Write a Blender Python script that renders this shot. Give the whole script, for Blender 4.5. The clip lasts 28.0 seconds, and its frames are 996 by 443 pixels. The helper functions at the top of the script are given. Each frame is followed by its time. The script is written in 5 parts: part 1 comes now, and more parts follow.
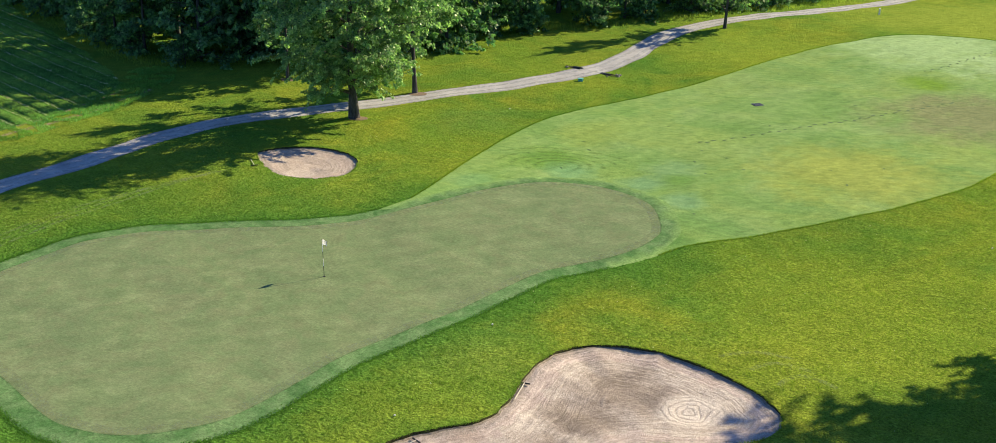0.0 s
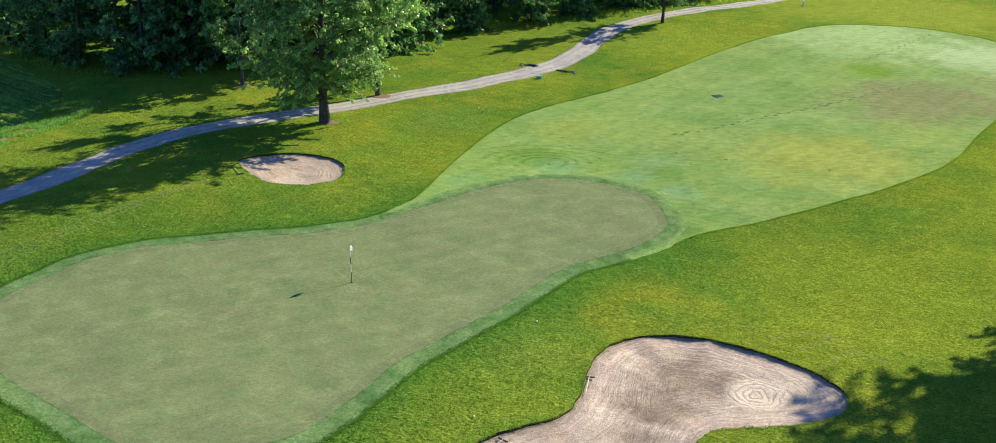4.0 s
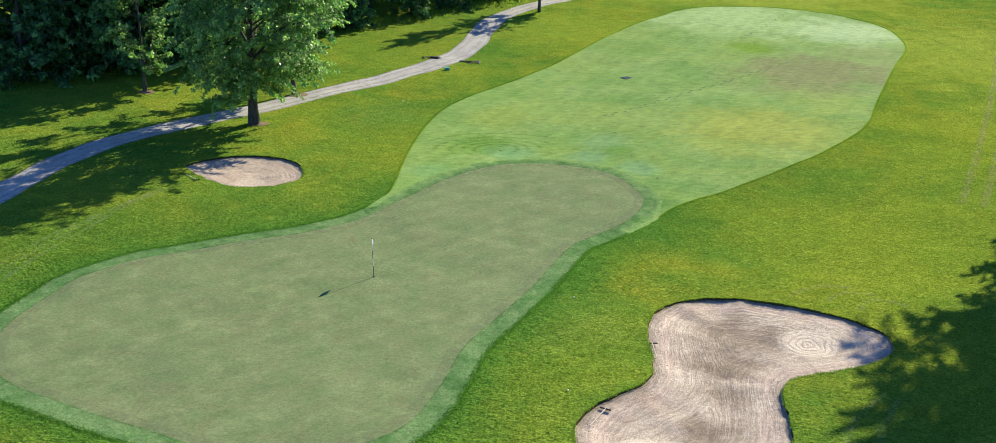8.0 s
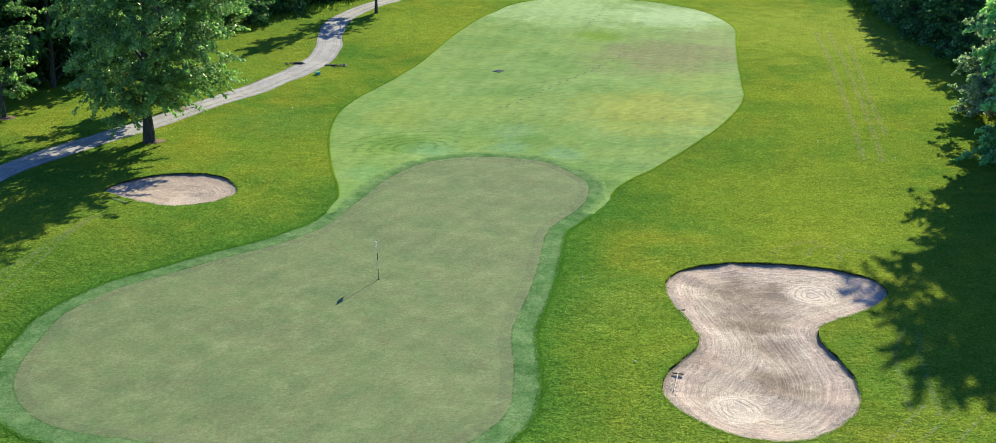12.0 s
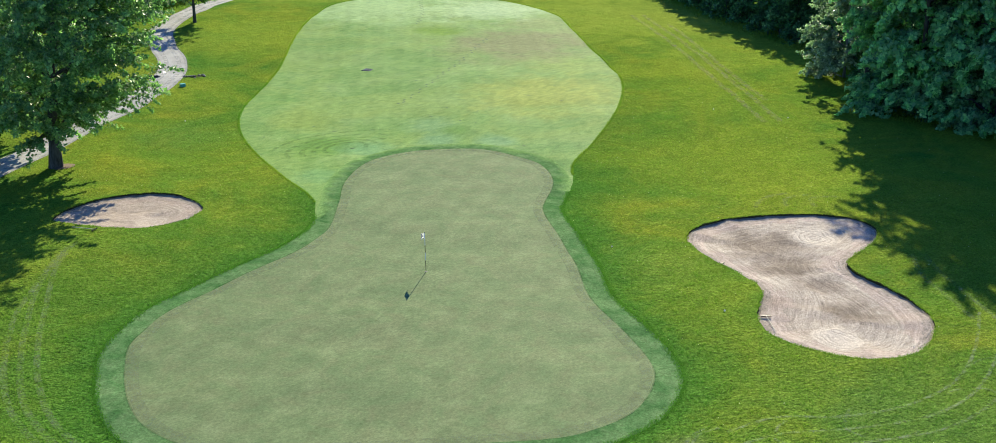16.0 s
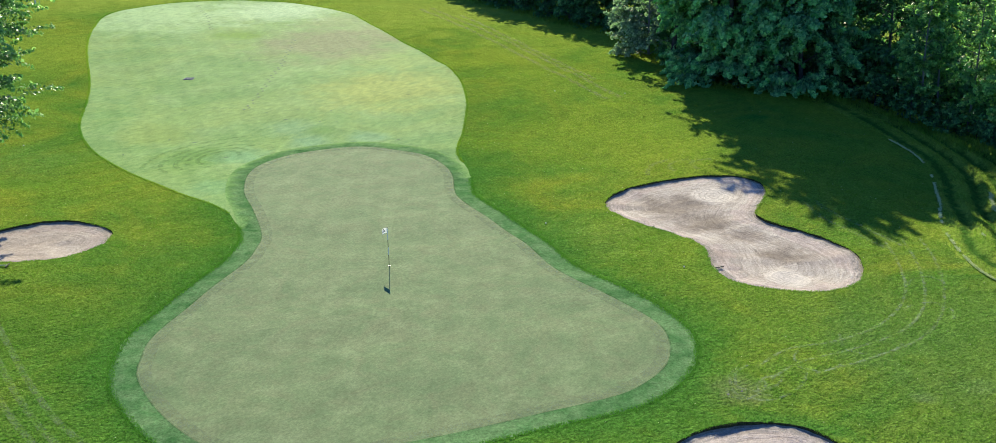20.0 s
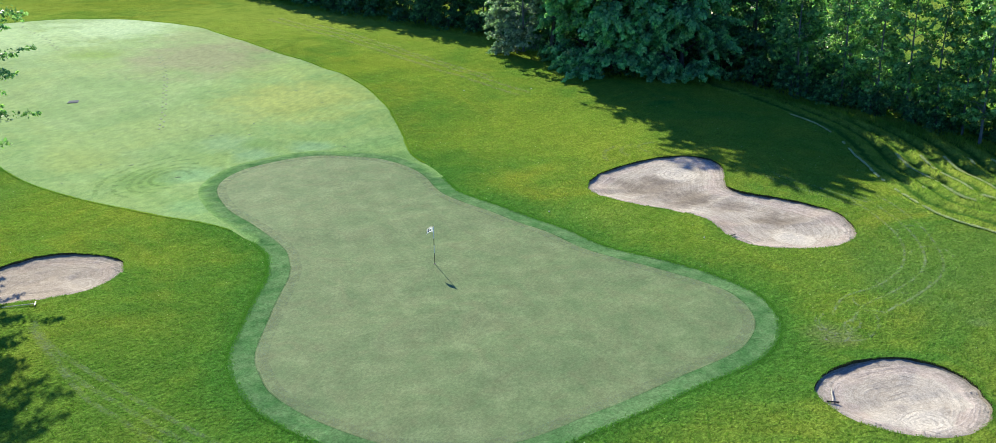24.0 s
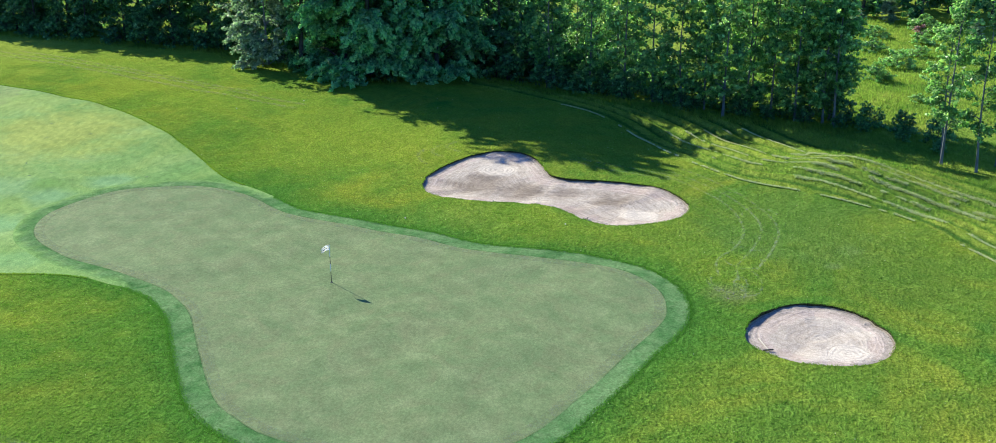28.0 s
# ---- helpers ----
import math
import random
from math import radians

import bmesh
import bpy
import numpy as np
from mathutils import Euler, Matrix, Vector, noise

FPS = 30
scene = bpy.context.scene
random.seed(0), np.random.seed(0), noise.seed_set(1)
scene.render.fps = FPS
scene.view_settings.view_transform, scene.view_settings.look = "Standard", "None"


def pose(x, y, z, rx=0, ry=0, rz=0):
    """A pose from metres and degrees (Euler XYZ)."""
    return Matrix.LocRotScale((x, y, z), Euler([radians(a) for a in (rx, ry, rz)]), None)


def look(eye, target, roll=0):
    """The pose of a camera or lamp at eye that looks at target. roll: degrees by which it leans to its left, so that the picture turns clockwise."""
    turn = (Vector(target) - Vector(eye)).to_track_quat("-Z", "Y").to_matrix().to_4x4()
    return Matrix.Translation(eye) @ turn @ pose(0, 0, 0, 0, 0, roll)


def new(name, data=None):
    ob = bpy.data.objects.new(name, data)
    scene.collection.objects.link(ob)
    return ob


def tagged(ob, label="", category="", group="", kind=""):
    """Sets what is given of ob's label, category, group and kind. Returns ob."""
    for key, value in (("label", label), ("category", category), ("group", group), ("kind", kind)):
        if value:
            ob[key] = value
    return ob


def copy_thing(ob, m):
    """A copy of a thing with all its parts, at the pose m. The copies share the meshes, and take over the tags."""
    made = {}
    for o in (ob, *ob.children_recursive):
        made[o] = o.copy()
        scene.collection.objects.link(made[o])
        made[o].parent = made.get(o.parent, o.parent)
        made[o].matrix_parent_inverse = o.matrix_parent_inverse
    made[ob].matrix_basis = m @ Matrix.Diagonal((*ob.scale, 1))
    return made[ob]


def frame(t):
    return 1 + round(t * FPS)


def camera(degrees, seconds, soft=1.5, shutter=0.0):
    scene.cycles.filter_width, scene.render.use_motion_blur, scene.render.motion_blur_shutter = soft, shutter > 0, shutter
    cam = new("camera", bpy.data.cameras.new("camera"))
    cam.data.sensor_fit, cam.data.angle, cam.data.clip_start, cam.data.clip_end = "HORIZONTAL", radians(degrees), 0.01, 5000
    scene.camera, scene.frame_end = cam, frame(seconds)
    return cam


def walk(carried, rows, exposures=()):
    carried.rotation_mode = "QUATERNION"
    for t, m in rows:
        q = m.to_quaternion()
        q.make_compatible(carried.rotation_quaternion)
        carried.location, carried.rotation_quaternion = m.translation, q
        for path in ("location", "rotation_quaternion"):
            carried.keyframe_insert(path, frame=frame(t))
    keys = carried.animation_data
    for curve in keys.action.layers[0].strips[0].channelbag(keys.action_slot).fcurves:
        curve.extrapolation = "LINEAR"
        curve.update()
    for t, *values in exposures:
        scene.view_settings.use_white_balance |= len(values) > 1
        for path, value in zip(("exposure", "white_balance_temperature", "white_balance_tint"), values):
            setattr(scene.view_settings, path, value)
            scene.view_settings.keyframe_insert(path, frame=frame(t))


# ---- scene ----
cam = camera(48.5, 28.0, soft=0.4)
PATH = [
    (0, (21.615, -50.523, 23.448), (21.179, -48.701, 22.747), -0.0),
    (1, (20.905, -50.659, 23.516), (20.518, -48.827, 22.814), -0.1),
    (2, (19.195, -50.951, 23.483), (18.865, -49.107, 22.782), -0.2),
    (3, (16.876, -51.644, 23.398), (16.593, -49.791, 22.699), -0.5),
    (3.5, (15.337, -51.822, 23.359), (15.088, -49.965, 22.66), -0.3),
    (5.5, (9.203, -52.47, 23.077), (9.099, -50.6, 22.377), -0.3),
    (6, (7.619, -52.685, 22.992), (7.572, -50.813, 22.292), -0.3),
    (7, (4.752, -52.931, 22.809), (4.81, -51.059, 22.11), -0.3),
    (8, (1.59, -53.059, 22.82), (1.762, -51.194, 22.118), -0.3),
    (9, (-1.356, -52.892, 22.622), (-1.049, -51.044, 21.923), -0.4),
    (10, (-4.379, -52.408, 22.576), (-3.953, -50.583, 21.878), -0.5),
    (11, (-8.042, -51.81, 22.496), (-7.507, -50.013, 21.799), -0.5),
    (11.5, (-9.911, -51.522, 22.551), (-9.326, -49.741, 21.853), -0.5),
    (13.5, (-18.803, -48.623, 22.321), (-17.983, -46.937, 21.624), -0.9),
    (14, (-21.323, -47.72, 22.226), (-20.431, -46.07, 21.533), -0.5),
    (15, (-25.127, -45.825, 22.169), (-24.109, -44.25, 21.473), -0.7),
    (16, (-28.604, -43.733, 22.077), (-27.468, -42.24, 21.38), -0.9),
    (17, (-31.891, -41.484, 22.081), (-30.642, -40.085, 21.384), -0.9),
    (18, (-34.862, -39.31, 22.353), (-33.513, -38.013, 21.648), -0.9),
    (19, (-37.495, -37.371, 22.454), (-36.05, -36.183, 21.747), -0.9),
    (20, (-39.506, -35.406, 22.377), (-37.988, -34.314, 21.668), -1.1),
    (20.5, (-41.112, -34.081, 22.434), (-39.557, -33.043, 21.725), -0.9),
    (22.5, (-46.42, -27.096, 22.574), (-44.746, -26.261, 21.867), -0.9),
    (23, (-47.323, -25.386, 22.599), (-45.621, -24.608, 21.892), -0.9),
    (24, (-49.259, -21.906, 22.647), (-47.505, -21.254, 21.942), -0.9),
    (25, (-50.739, -18.652, 22.805), (-48.941, -18.131, 22.099), -1.0),
    (25.5, (-51.511, -16.917, 22.967), (-49.681, -16.528, 22.26), -0.9),
    (26, (-52.052, -15.173, 23.085), (-50.2, -14.91, 22.376), -0.8),
    (26.5, (-52.66, -13.19, 23.136), (-50.798, -13.01, 22.43), -0.5),
    (27, (-52.818, -11.45, 23.088), (-50.95, -11.334, 22.383), -0.5),
    (28, (-52.918, -8.372, 23.365), (-51.048, -8.384, 22.657), -0.5),
]
walk(cam, [(t, look(eye, target, roll)) for t, eye, target, roll in PATH],
     [(0, 0.94, 6020, 15), (8, 0.95, 5730, 13), (14, 0.92, 5560, 11), (20, 0.89, 5340, 10), (24, 0.92, 5210, 9.5), (28, 1.06, 5120, 12)])

# ---------- world, sun ----------
SUN_AZ, SUN_EL = radians(41.0), radians(30.0)
world = bpy.data.worlds.new("sky")
scene.world = world
world.use_nodes = True
wn = world.node_tree
sky = wn.nodes.new("ShaderNodeTexSky")
sky.sky_type = "NISHITA"
sky.sun_disc = False
sky.sun_elevation = SUN_EL
sky.sun_rotation = radians(90) - SUN_AZ
sky.air_density, sky.dust_density, sky.ozone_density = 1.0, 0.1, 8.0
wn.links.new(sky.outputs["Color"], wn.nodes["Background"].inputs["Color"])
wn.nodes["Background"].inputs["Strength"].default_value = 0.089

sun_data = bpy.data.lights.new("sun", "SUN")
sun_data.energy = 5.32
sun_data.angle = radians(0.53)
sun_data.color = (1.0, 0.837, 0.485)
sun = new("sun", sun_data)
TO_SUN = Vector((math.cos(SUN_AZ) * math.cos(SUN_EL), math.sin(SUN_AZ) * math.cos(SUN_EL), math.sin(SUN_EL)))
sun.matrix_world = look(TO_SUN * 200, (0, 0, 0))

# ---------- material helpers ----------


def material(name, rough=0.8, spec=0.3):
    m = bpy.data.materials.new(name)
    m.use_nodes = True
    bsdf = m.node_tree.nodes["Principled BSDF"]
    bsdf.inputs["Roughness"].default_value = rough
    bsdf.inputs["Specular IOR Level"].default_value = spec
    return m, m.node_tree, bsdf


def node(tree, kind, **values):
    n = tree.nodes.new(kind)
    for key, value in values.items():
        n.inputs[key.replace("_", " ")].default_value = value
    return n


def coords(tree, scale=(1, 1, 1), turn=0.0):
    tc = tree.nodes.new("ShaderNodeTexCoord")
    mp = tree.nodes.new("ShaderNodeMapping")
    mp.inputs["Scale"].default_value = scale
    mp.inputs["Rotation"].default_value = (0, 0, turn)
    tree.links.new(tc.outputs["Object"], mp.inputs["Vector"])
    return mp.outputs["Vector"]


def noisy(tree, vec, scale, detail=3.0, rough=0.55, distort=0.0):
    n = node(tree, "ShaderNodeTexNoise", Scale=scale, Detail=detail, Roughness=rough, Distortion=distort)
    tree.links.new(vec, n.inputs["Vector"])
    return n.outputs["Fac"]


def ramp(tree, fac, *stops):
    r = tree.nodes.new("ShaderNodeValToRGB")
    e = r.color_ramp.elements
    while len(e) < len(stops):
        e.new(0.5)
    for el, (pos, col) in zip(e, stops):
        el.position, el.color = pos, (*col, 1)
    tree.links.new(fac, r.inputs["Fac"])
    return r.outputs["Color"]


def mix(tree, fac, a, b, blend="MIX"):
    m = tree.nodes.new("ShaderNodeMix")
    m.data_type, m.blend_type = "RGBA", blend
    for sock, v in ((m.inputs[0], fac), (m.inputs[6], a), (m.inputs[7], b)):
        if isinstance(v, (int, float)):
            sock.default_value = v
        elif isinstance(v, tuple):
            sock.default_value = (*v, 1)
        else:
            tree.links.new(v, sock)
    return m.outputs[2]


def math_node(tree, op, a, b=0.0):
    m = tree.nodes.new("ShaderNodeMath")
    m.operation = op
    for sock, v in zip(m.inputs, (a, b)):
        if isinstance(v, (int, float)):
            sock.default_value = v
        else:
            tree.links.new(v, sock)
    return m.outputs[0]


def bump(tree, bsdf, height_out, strength, dist):
    b = node(tree, "ShaderNodeBump", Strength=strength, Distance=dist)
    tree.links.new(height_out, b.inputs["Height"])
    tree.links.new(b.outputs["Normal"], bsdf.inputs["Normal"])


def grass_colour(t, dark, mid, light, big, patch, spots):
    """Large colour drift of a lawn, with worn, wet, painted-lit and painted-shaded patches at their places."""
    v = coords(t)
    base = ramp(t, noisy(t, v, big, 4, 0.6, 0.4), (0.36, dark), (0.51, mid), (0.65, light))
    if patch:
        col, scale = patch
        mask = ramp(t, noisy(t, v, scale, 5, 0.62, 1.4), (0.44, (0, 0, 0)), (0.72, (1, 1, 1)))
        base = mix(t, mask, base, col)
    if spots:
        wob = math_node(t, "MULTIPLY", math_node(t, "SUBTRACT", noisy(t, v, 0.35, 4, 0.65), 0.5), 1.5)
        geo = t.nodes.new("ShaderNodeNewGeometry")
        flat = t.nodes.new("ShaderNodeVectorMath")
        flat.operation = "MULTIPLY"
        flat.inputs[1].default_value = (1, 1, 0)
        t.links.new(geo.outputs["Position"], flat.inputs[0])
        for x, y, r, amount, col in spots:
            d = t.nodes.new("ShaderNodeVectorMath")
            d.operation = "DISTANCE"
            t.links.new(flat.outputs[0], d.inputs[0])
            d.inputs[1].default_value = (x, y, 0)
            rel = math_node(t, "ADD", math_node(t, "MULTIPLY", d.outputs["Value"], 1.0 / r), wob)
            f = ramp(t, rel, (0.35, (amount, amount, amount)), (1.0, (0, 0, 0)))
            base = mix(t, f, base, col)
    return base


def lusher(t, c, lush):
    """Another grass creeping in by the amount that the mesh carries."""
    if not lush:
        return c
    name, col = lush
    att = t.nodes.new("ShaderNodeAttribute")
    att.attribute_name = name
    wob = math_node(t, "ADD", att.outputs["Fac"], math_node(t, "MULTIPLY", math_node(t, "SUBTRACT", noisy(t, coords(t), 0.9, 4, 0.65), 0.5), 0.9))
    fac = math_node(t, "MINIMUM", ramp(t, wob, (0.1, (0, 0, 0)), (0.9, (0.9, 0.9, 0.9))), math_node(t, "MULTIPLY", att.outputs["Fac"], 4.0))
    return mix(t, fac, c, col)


def grass_material(name, dark, mid, light, big=0.06, fine=9.0, relief=0.05, strength=0.6, rough=0.75, spec=0.1, streak=(1, 1, 1), patch=None, spots=(), grain=0.45, stripe=None, lush=None, blotch=0.68):
    m, t, b = material(name, rough, spec)
    vs = coords(t, streak, 0.35)
    small = noisy(t, vs, fine, 4, 0.7)
    tiny = noisy(t, vs, max(10.5, fine * 1.9), 3, 0.7)
    mid_n = noisy(t, vs, fine * 0.16, 3, 0.6)
    lump = noisy(t, vs, fine * 0.5, 3, 0.6)
    c = lusher(t, grass_colour(t, dark, mid, light, big, patch, spots), lush)
    lo, hi = 1 - grain, 1 + grain * 0.8
    g1 = ramp(t, small, (0.30, (lo, lo, lo)), (0.70, (hi, hi, hi)))
    g2 = ramp(t, tiny, (0.30, (lo, lo, lo)), (0.70, (hi, hi, hi)))
    k = grain * blotch
    mott = ramp(t, mid_n, (0.3, (1 - k, 1 - k * 0.8, 1 - k)), (0.7, (1 + k * 0.9, 1 + k * 0.75, 1 + k * 0.65)))
    for layer in (g1, g2, mott):
        c = mix(t, 1.0, c, layer, "MULTIPLY")
    if stripe:
        turn, width, amount = stripe
        w = node(t, "ShaderNodeTexWave", Scale=1.0 / width, Distortion=1.2, Detail=2.0)
        t.links.new(coords(t, (1, 1, 1), turn), w.inputs["Vector"])
        c = mix(t, 1.0, c, ramp(t, w.outputs["Fac"], (0.35, (1 - amount, 1 - amount, 1 - amount)), (0.65, (1 + amount, 1 + amount, 1 + amount))), "MULTIPLY")
    t.links.new(c, b.inputs["Base Color"])
    h = math_node(t, "ADD", math_node(t, "ADD", small, math_node(t, "MULTIPLY", tiny, 0.5)), math_node(t, "ADD", math_node(t, "MULTIPLY", mid_n, 1.2), math_node(t, "MULTIPLY", lump, 1.6)))
    bump(t, b, h, strength, relief)
    return m


def blade_material(name, dark, mid, light, big, patch, spots=(), trans=0.58, lush=None):
    """Single grass blades: the lawn's own colours, each blade a little apart."""
    m, t, b = material(name, 0.7, 0.1)
    c = lusher(t, grass_colour(t, dark, mid, light, big, patch, spots), lush)
    geo = t.nodes.new("ShaderNodeNewGeometry")
    c = mix(t, 1.0, c, ramp(t, geo.outputs["Random Per Island"], (0.0, (0.85, 0.88, 0.85)), (0.6, (1.08, 1.06, 1.08)), (1.0, (1.5, 1.4, 1.7))), "MULTIPLY")
    t.links.new(c, b.inputs["Base Color"])
    tr = t.nodes.new("ShaderNodeBsdfTranslucent")
    t.links.new(mix(t, 1.0, c, (1.08, 1.3, 0.8), "MULTIPLY"), tr.inputs["Color"])
    ms = t.nodes.new("ShaderNodeMixShader")
    ms.inputs[0].default_value = trans
    t.links.new(b.outputs[0], ms.inputs[1])
    t.links.new(tr.outputs[0], ms.inputs[2])
    t.links.new(ms.outputs[0], t.nodes["Material Output"].inputs["Surface"])
    return m


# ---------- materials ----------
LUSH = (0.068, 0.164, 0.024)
ROUGH_TONES = ((0.078, 0.173, 0.026), (0.131, 0.215, 0.027), (0.185, 0.248, 0.028), 0.06, ((0.210, 0.248, 0.029), 0.11))
# Worn patches, plus slope light, slope shade and far grazing brightness painted in.
ROUGH_SPOTS = ((0.0, 32.0, 5.0, 0.35, (0.10, 0.20, 0.05)), (-2.2, -20.0, 1.6, 0.7, (0.20, 0.20, 0.09)), (2.9, -27.7, 2.2, 0.3, (0.22, 0.26, 0.12)), (3.5, -28.2, 0.9, 0.7, (0.25, 0.29, 0.17)), (1.3, -26.6, 0.6, 0.6, (0.25, 0.29, 0.17)), (0.0, -30.0, 7.0, 0.6, (0.10, 0.172, 0.028)), (6.0, -27.0, 6.0, 0.55, (0.095, 0.160, 0.024)), (-16.5, 7.0, 7.0, 0.5, (0.105, 0.180, 0.02)),
               (-19.0, -3.0, 6.0, 0.4, (0.08, 0.19, 0.02)), (-13.5, 8.0, 6.0, 0.6, (0.082, 0.175, 0.025)), (-22.0, 3.0, 9.0, 0.6, (0.085, 0.172, 0.025)), (8.0, -26.0, 9.0, 0.7, (0.11, 0.19, 0.035)), (5.0, -24.0, 4.0, 0.4, (0.10, 0.18, 0.04)), (44.0, 22.0, 9.0, 0.5, (0.205, 0.265, 0.028)), (28.0, 2.0, 11.0, 0.6, (0.195, 0.27, 0.03)), (38.0, 12.0, 9.0, 0.5, (0.20, 0.268, 0.03)), (9.0, -6.0, 4.0, 0.4, (0.20, 0.27, 0.05)), (58.0, 46.0, 20.0, 0.8, (0.235, 0.30, 0.045)), (46.0, 82.0, 20.0, 0.8, (0.235, 0.30, 0.045)), (20.0, 62.0, 10.0, 0.6, (0.22, 0.29, 0.035)), (52.0, 26.0, 12.0, 0.6, (0.22, 0.285, 0.035)))
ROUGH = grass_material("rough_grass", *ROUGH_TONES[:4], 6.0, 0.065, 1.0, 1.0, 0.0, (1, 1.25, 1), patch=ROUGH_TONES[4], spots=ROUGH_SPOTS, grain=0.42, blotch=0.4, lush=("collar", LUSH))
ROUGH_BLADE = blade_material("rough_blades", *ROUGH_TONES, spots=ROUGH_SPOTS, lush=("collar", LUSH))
FAIRWAY_SPOTS = ((28.3, 24.5, 8.0, 0.8, (0.28, 0.325, 0.07)), (36.0, 31.0, 5.0, 0.45, (0.26, 0.335, 0.075)), (39.0, 40.5, 10.0, 1.0, (0.19, 0.215, 0.095)), (46.5, 47.0, 5.0, 0.55, (0.21, 0.25, 0.10)),
                 (18.6, 14.0, 2.4, 0.55, (0.10, 0.215, 0.06)), (20.6, 12.8, 1.8, 0.55, (0.10, 0.215, 0.06)), (7.6, 24.0, 3.6, 0.6, (0.11, 0.23, 0.03)), (48.0, 58.0, 9.0, 0.9, (0.33, 0.44, 0.24)),
                 (38.0, 66.0, 12.0, 0.8, (0.30, 0.42, 0.19)), (9.6, 21.4, 2.6, 0.7, (0.16, 0.31, 0.14)), (3.6, 17.5, 2.2, 0.6, (0.15, 0.29, 0.11)), (36.2, 51.0, 3.2, 0.85, (0.14, 0.25, 0.02)),
                 (16.4, 23.6, 2.8, 0.6, (0.16, 0.28, 0.135)), (14.9, 20.2, 2.2, 0.7, (0.155, 0.28, 0.14)), (17.5, 17.2, 1.9, 0.7, (0.155, 0.28, 0.14)), (17.0, 10.4, 1.8, 0.7, (0.09, 0.20, 0.05)), (17.0, 21.3, 1.5, 0.6, (0.12, 0.24, 0.05)), (9.4, 30.6, 3.4, 0.5, (0.24, 0.31, 0.07)))
FAIRWAY = grass_material("fairway_grass", (0.150, 0.262, 0.070), (0.180, 0.290, 0.088), (0.215, 0.316, 0.108), 0.16, 9.0, 0.02, 0.35, 0.65, 0.012, (1, 1.7, 1), patch=((0.215, 0.305, 0.082), 0.10),
                         spots=FAIRWAY_SPOTS, grain=0.34, blotch=0.65, stripe=(0.58, 6.0, 0.022))
GREEN = grass_material("putting_surface", (0.130, 0.183, 0.086), (0.155, 0.206, 0.099), (0.183, 0.230, 0.116), 0.5, 5.0, 0.008, 0.25, 0.7, 0.02, (1, 1.25, 1), patch=((0.158, 0.186, 0.096), 0.55), grain=0.2, blotch=0.45,
                       stripe=(0.95, 5.0, 0.02))
FRINGE = grass_material("fringe_grass", (0.066, 0.147, 0.048), (0.090, 0.176, 0.065), (0.132, 0.216, 0.092), 0.8, 6.0, 0.015, 0.4, 1.0, 0.0, patch=((0.145, 0.228, 0.10), 0.45), grain=0.28, lush=("blend", (0.185, 0.298, 0.10)))
CROP = grass_material("crop_leaves", (0.075, 0.165, 0.035), (0.11, 0.215, 0.04), (0.15, 0.255, 0.045), 0.15, 6.0, 0.1, 0.8, 1.0, 0.0)
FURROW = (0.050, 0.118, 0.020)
BANK_TONES = ((0.115, 0.20, 0.03), (0.175, 0.262, 0.036), (0.245, 0.31, 0.045), 0.12, ((0.27, 0.32, 0.05), 0.15))
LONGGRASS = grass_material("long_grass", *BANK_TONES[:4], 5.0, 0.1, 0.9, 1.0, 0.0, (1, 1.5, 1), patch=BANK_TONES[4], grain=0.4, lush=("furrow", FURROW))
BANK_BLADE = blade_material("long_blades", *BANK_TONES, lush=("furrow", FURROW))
CROP_BLADE = blade_material("crop_blades", (0.09, 0.23, 0.06), (0.14, 0.31, 0.07), (0.21, 0.38, 0.08), 0.15, ((0.17, 0.26, 0.03), 0.12))


def gravel_material():
    m, t, b = material("pale_gravel", 0.9, 0.2)
    v = coords(t)
    big = noisy(t, v, 0.5, 4, 0.6)
    fine = noisy(t, v, 14, 4, 0.7)
    c = ramp(t, big, (0.3, (0.26, 0.257, 0.265)), (0.7, (0.40, 0.395, 0.40)))
    c = mix(t, 1.0, c, ramp(t, fine, (0.3, (0.7, 0.7, 0.7)), (0.7, (1.2, 1.2, 1.2))), "MULTIPLY")
    t.links.new(c, b.inputs["Base Color"])
    bump(t, b, fine, 0.6, 0.04)
    return m


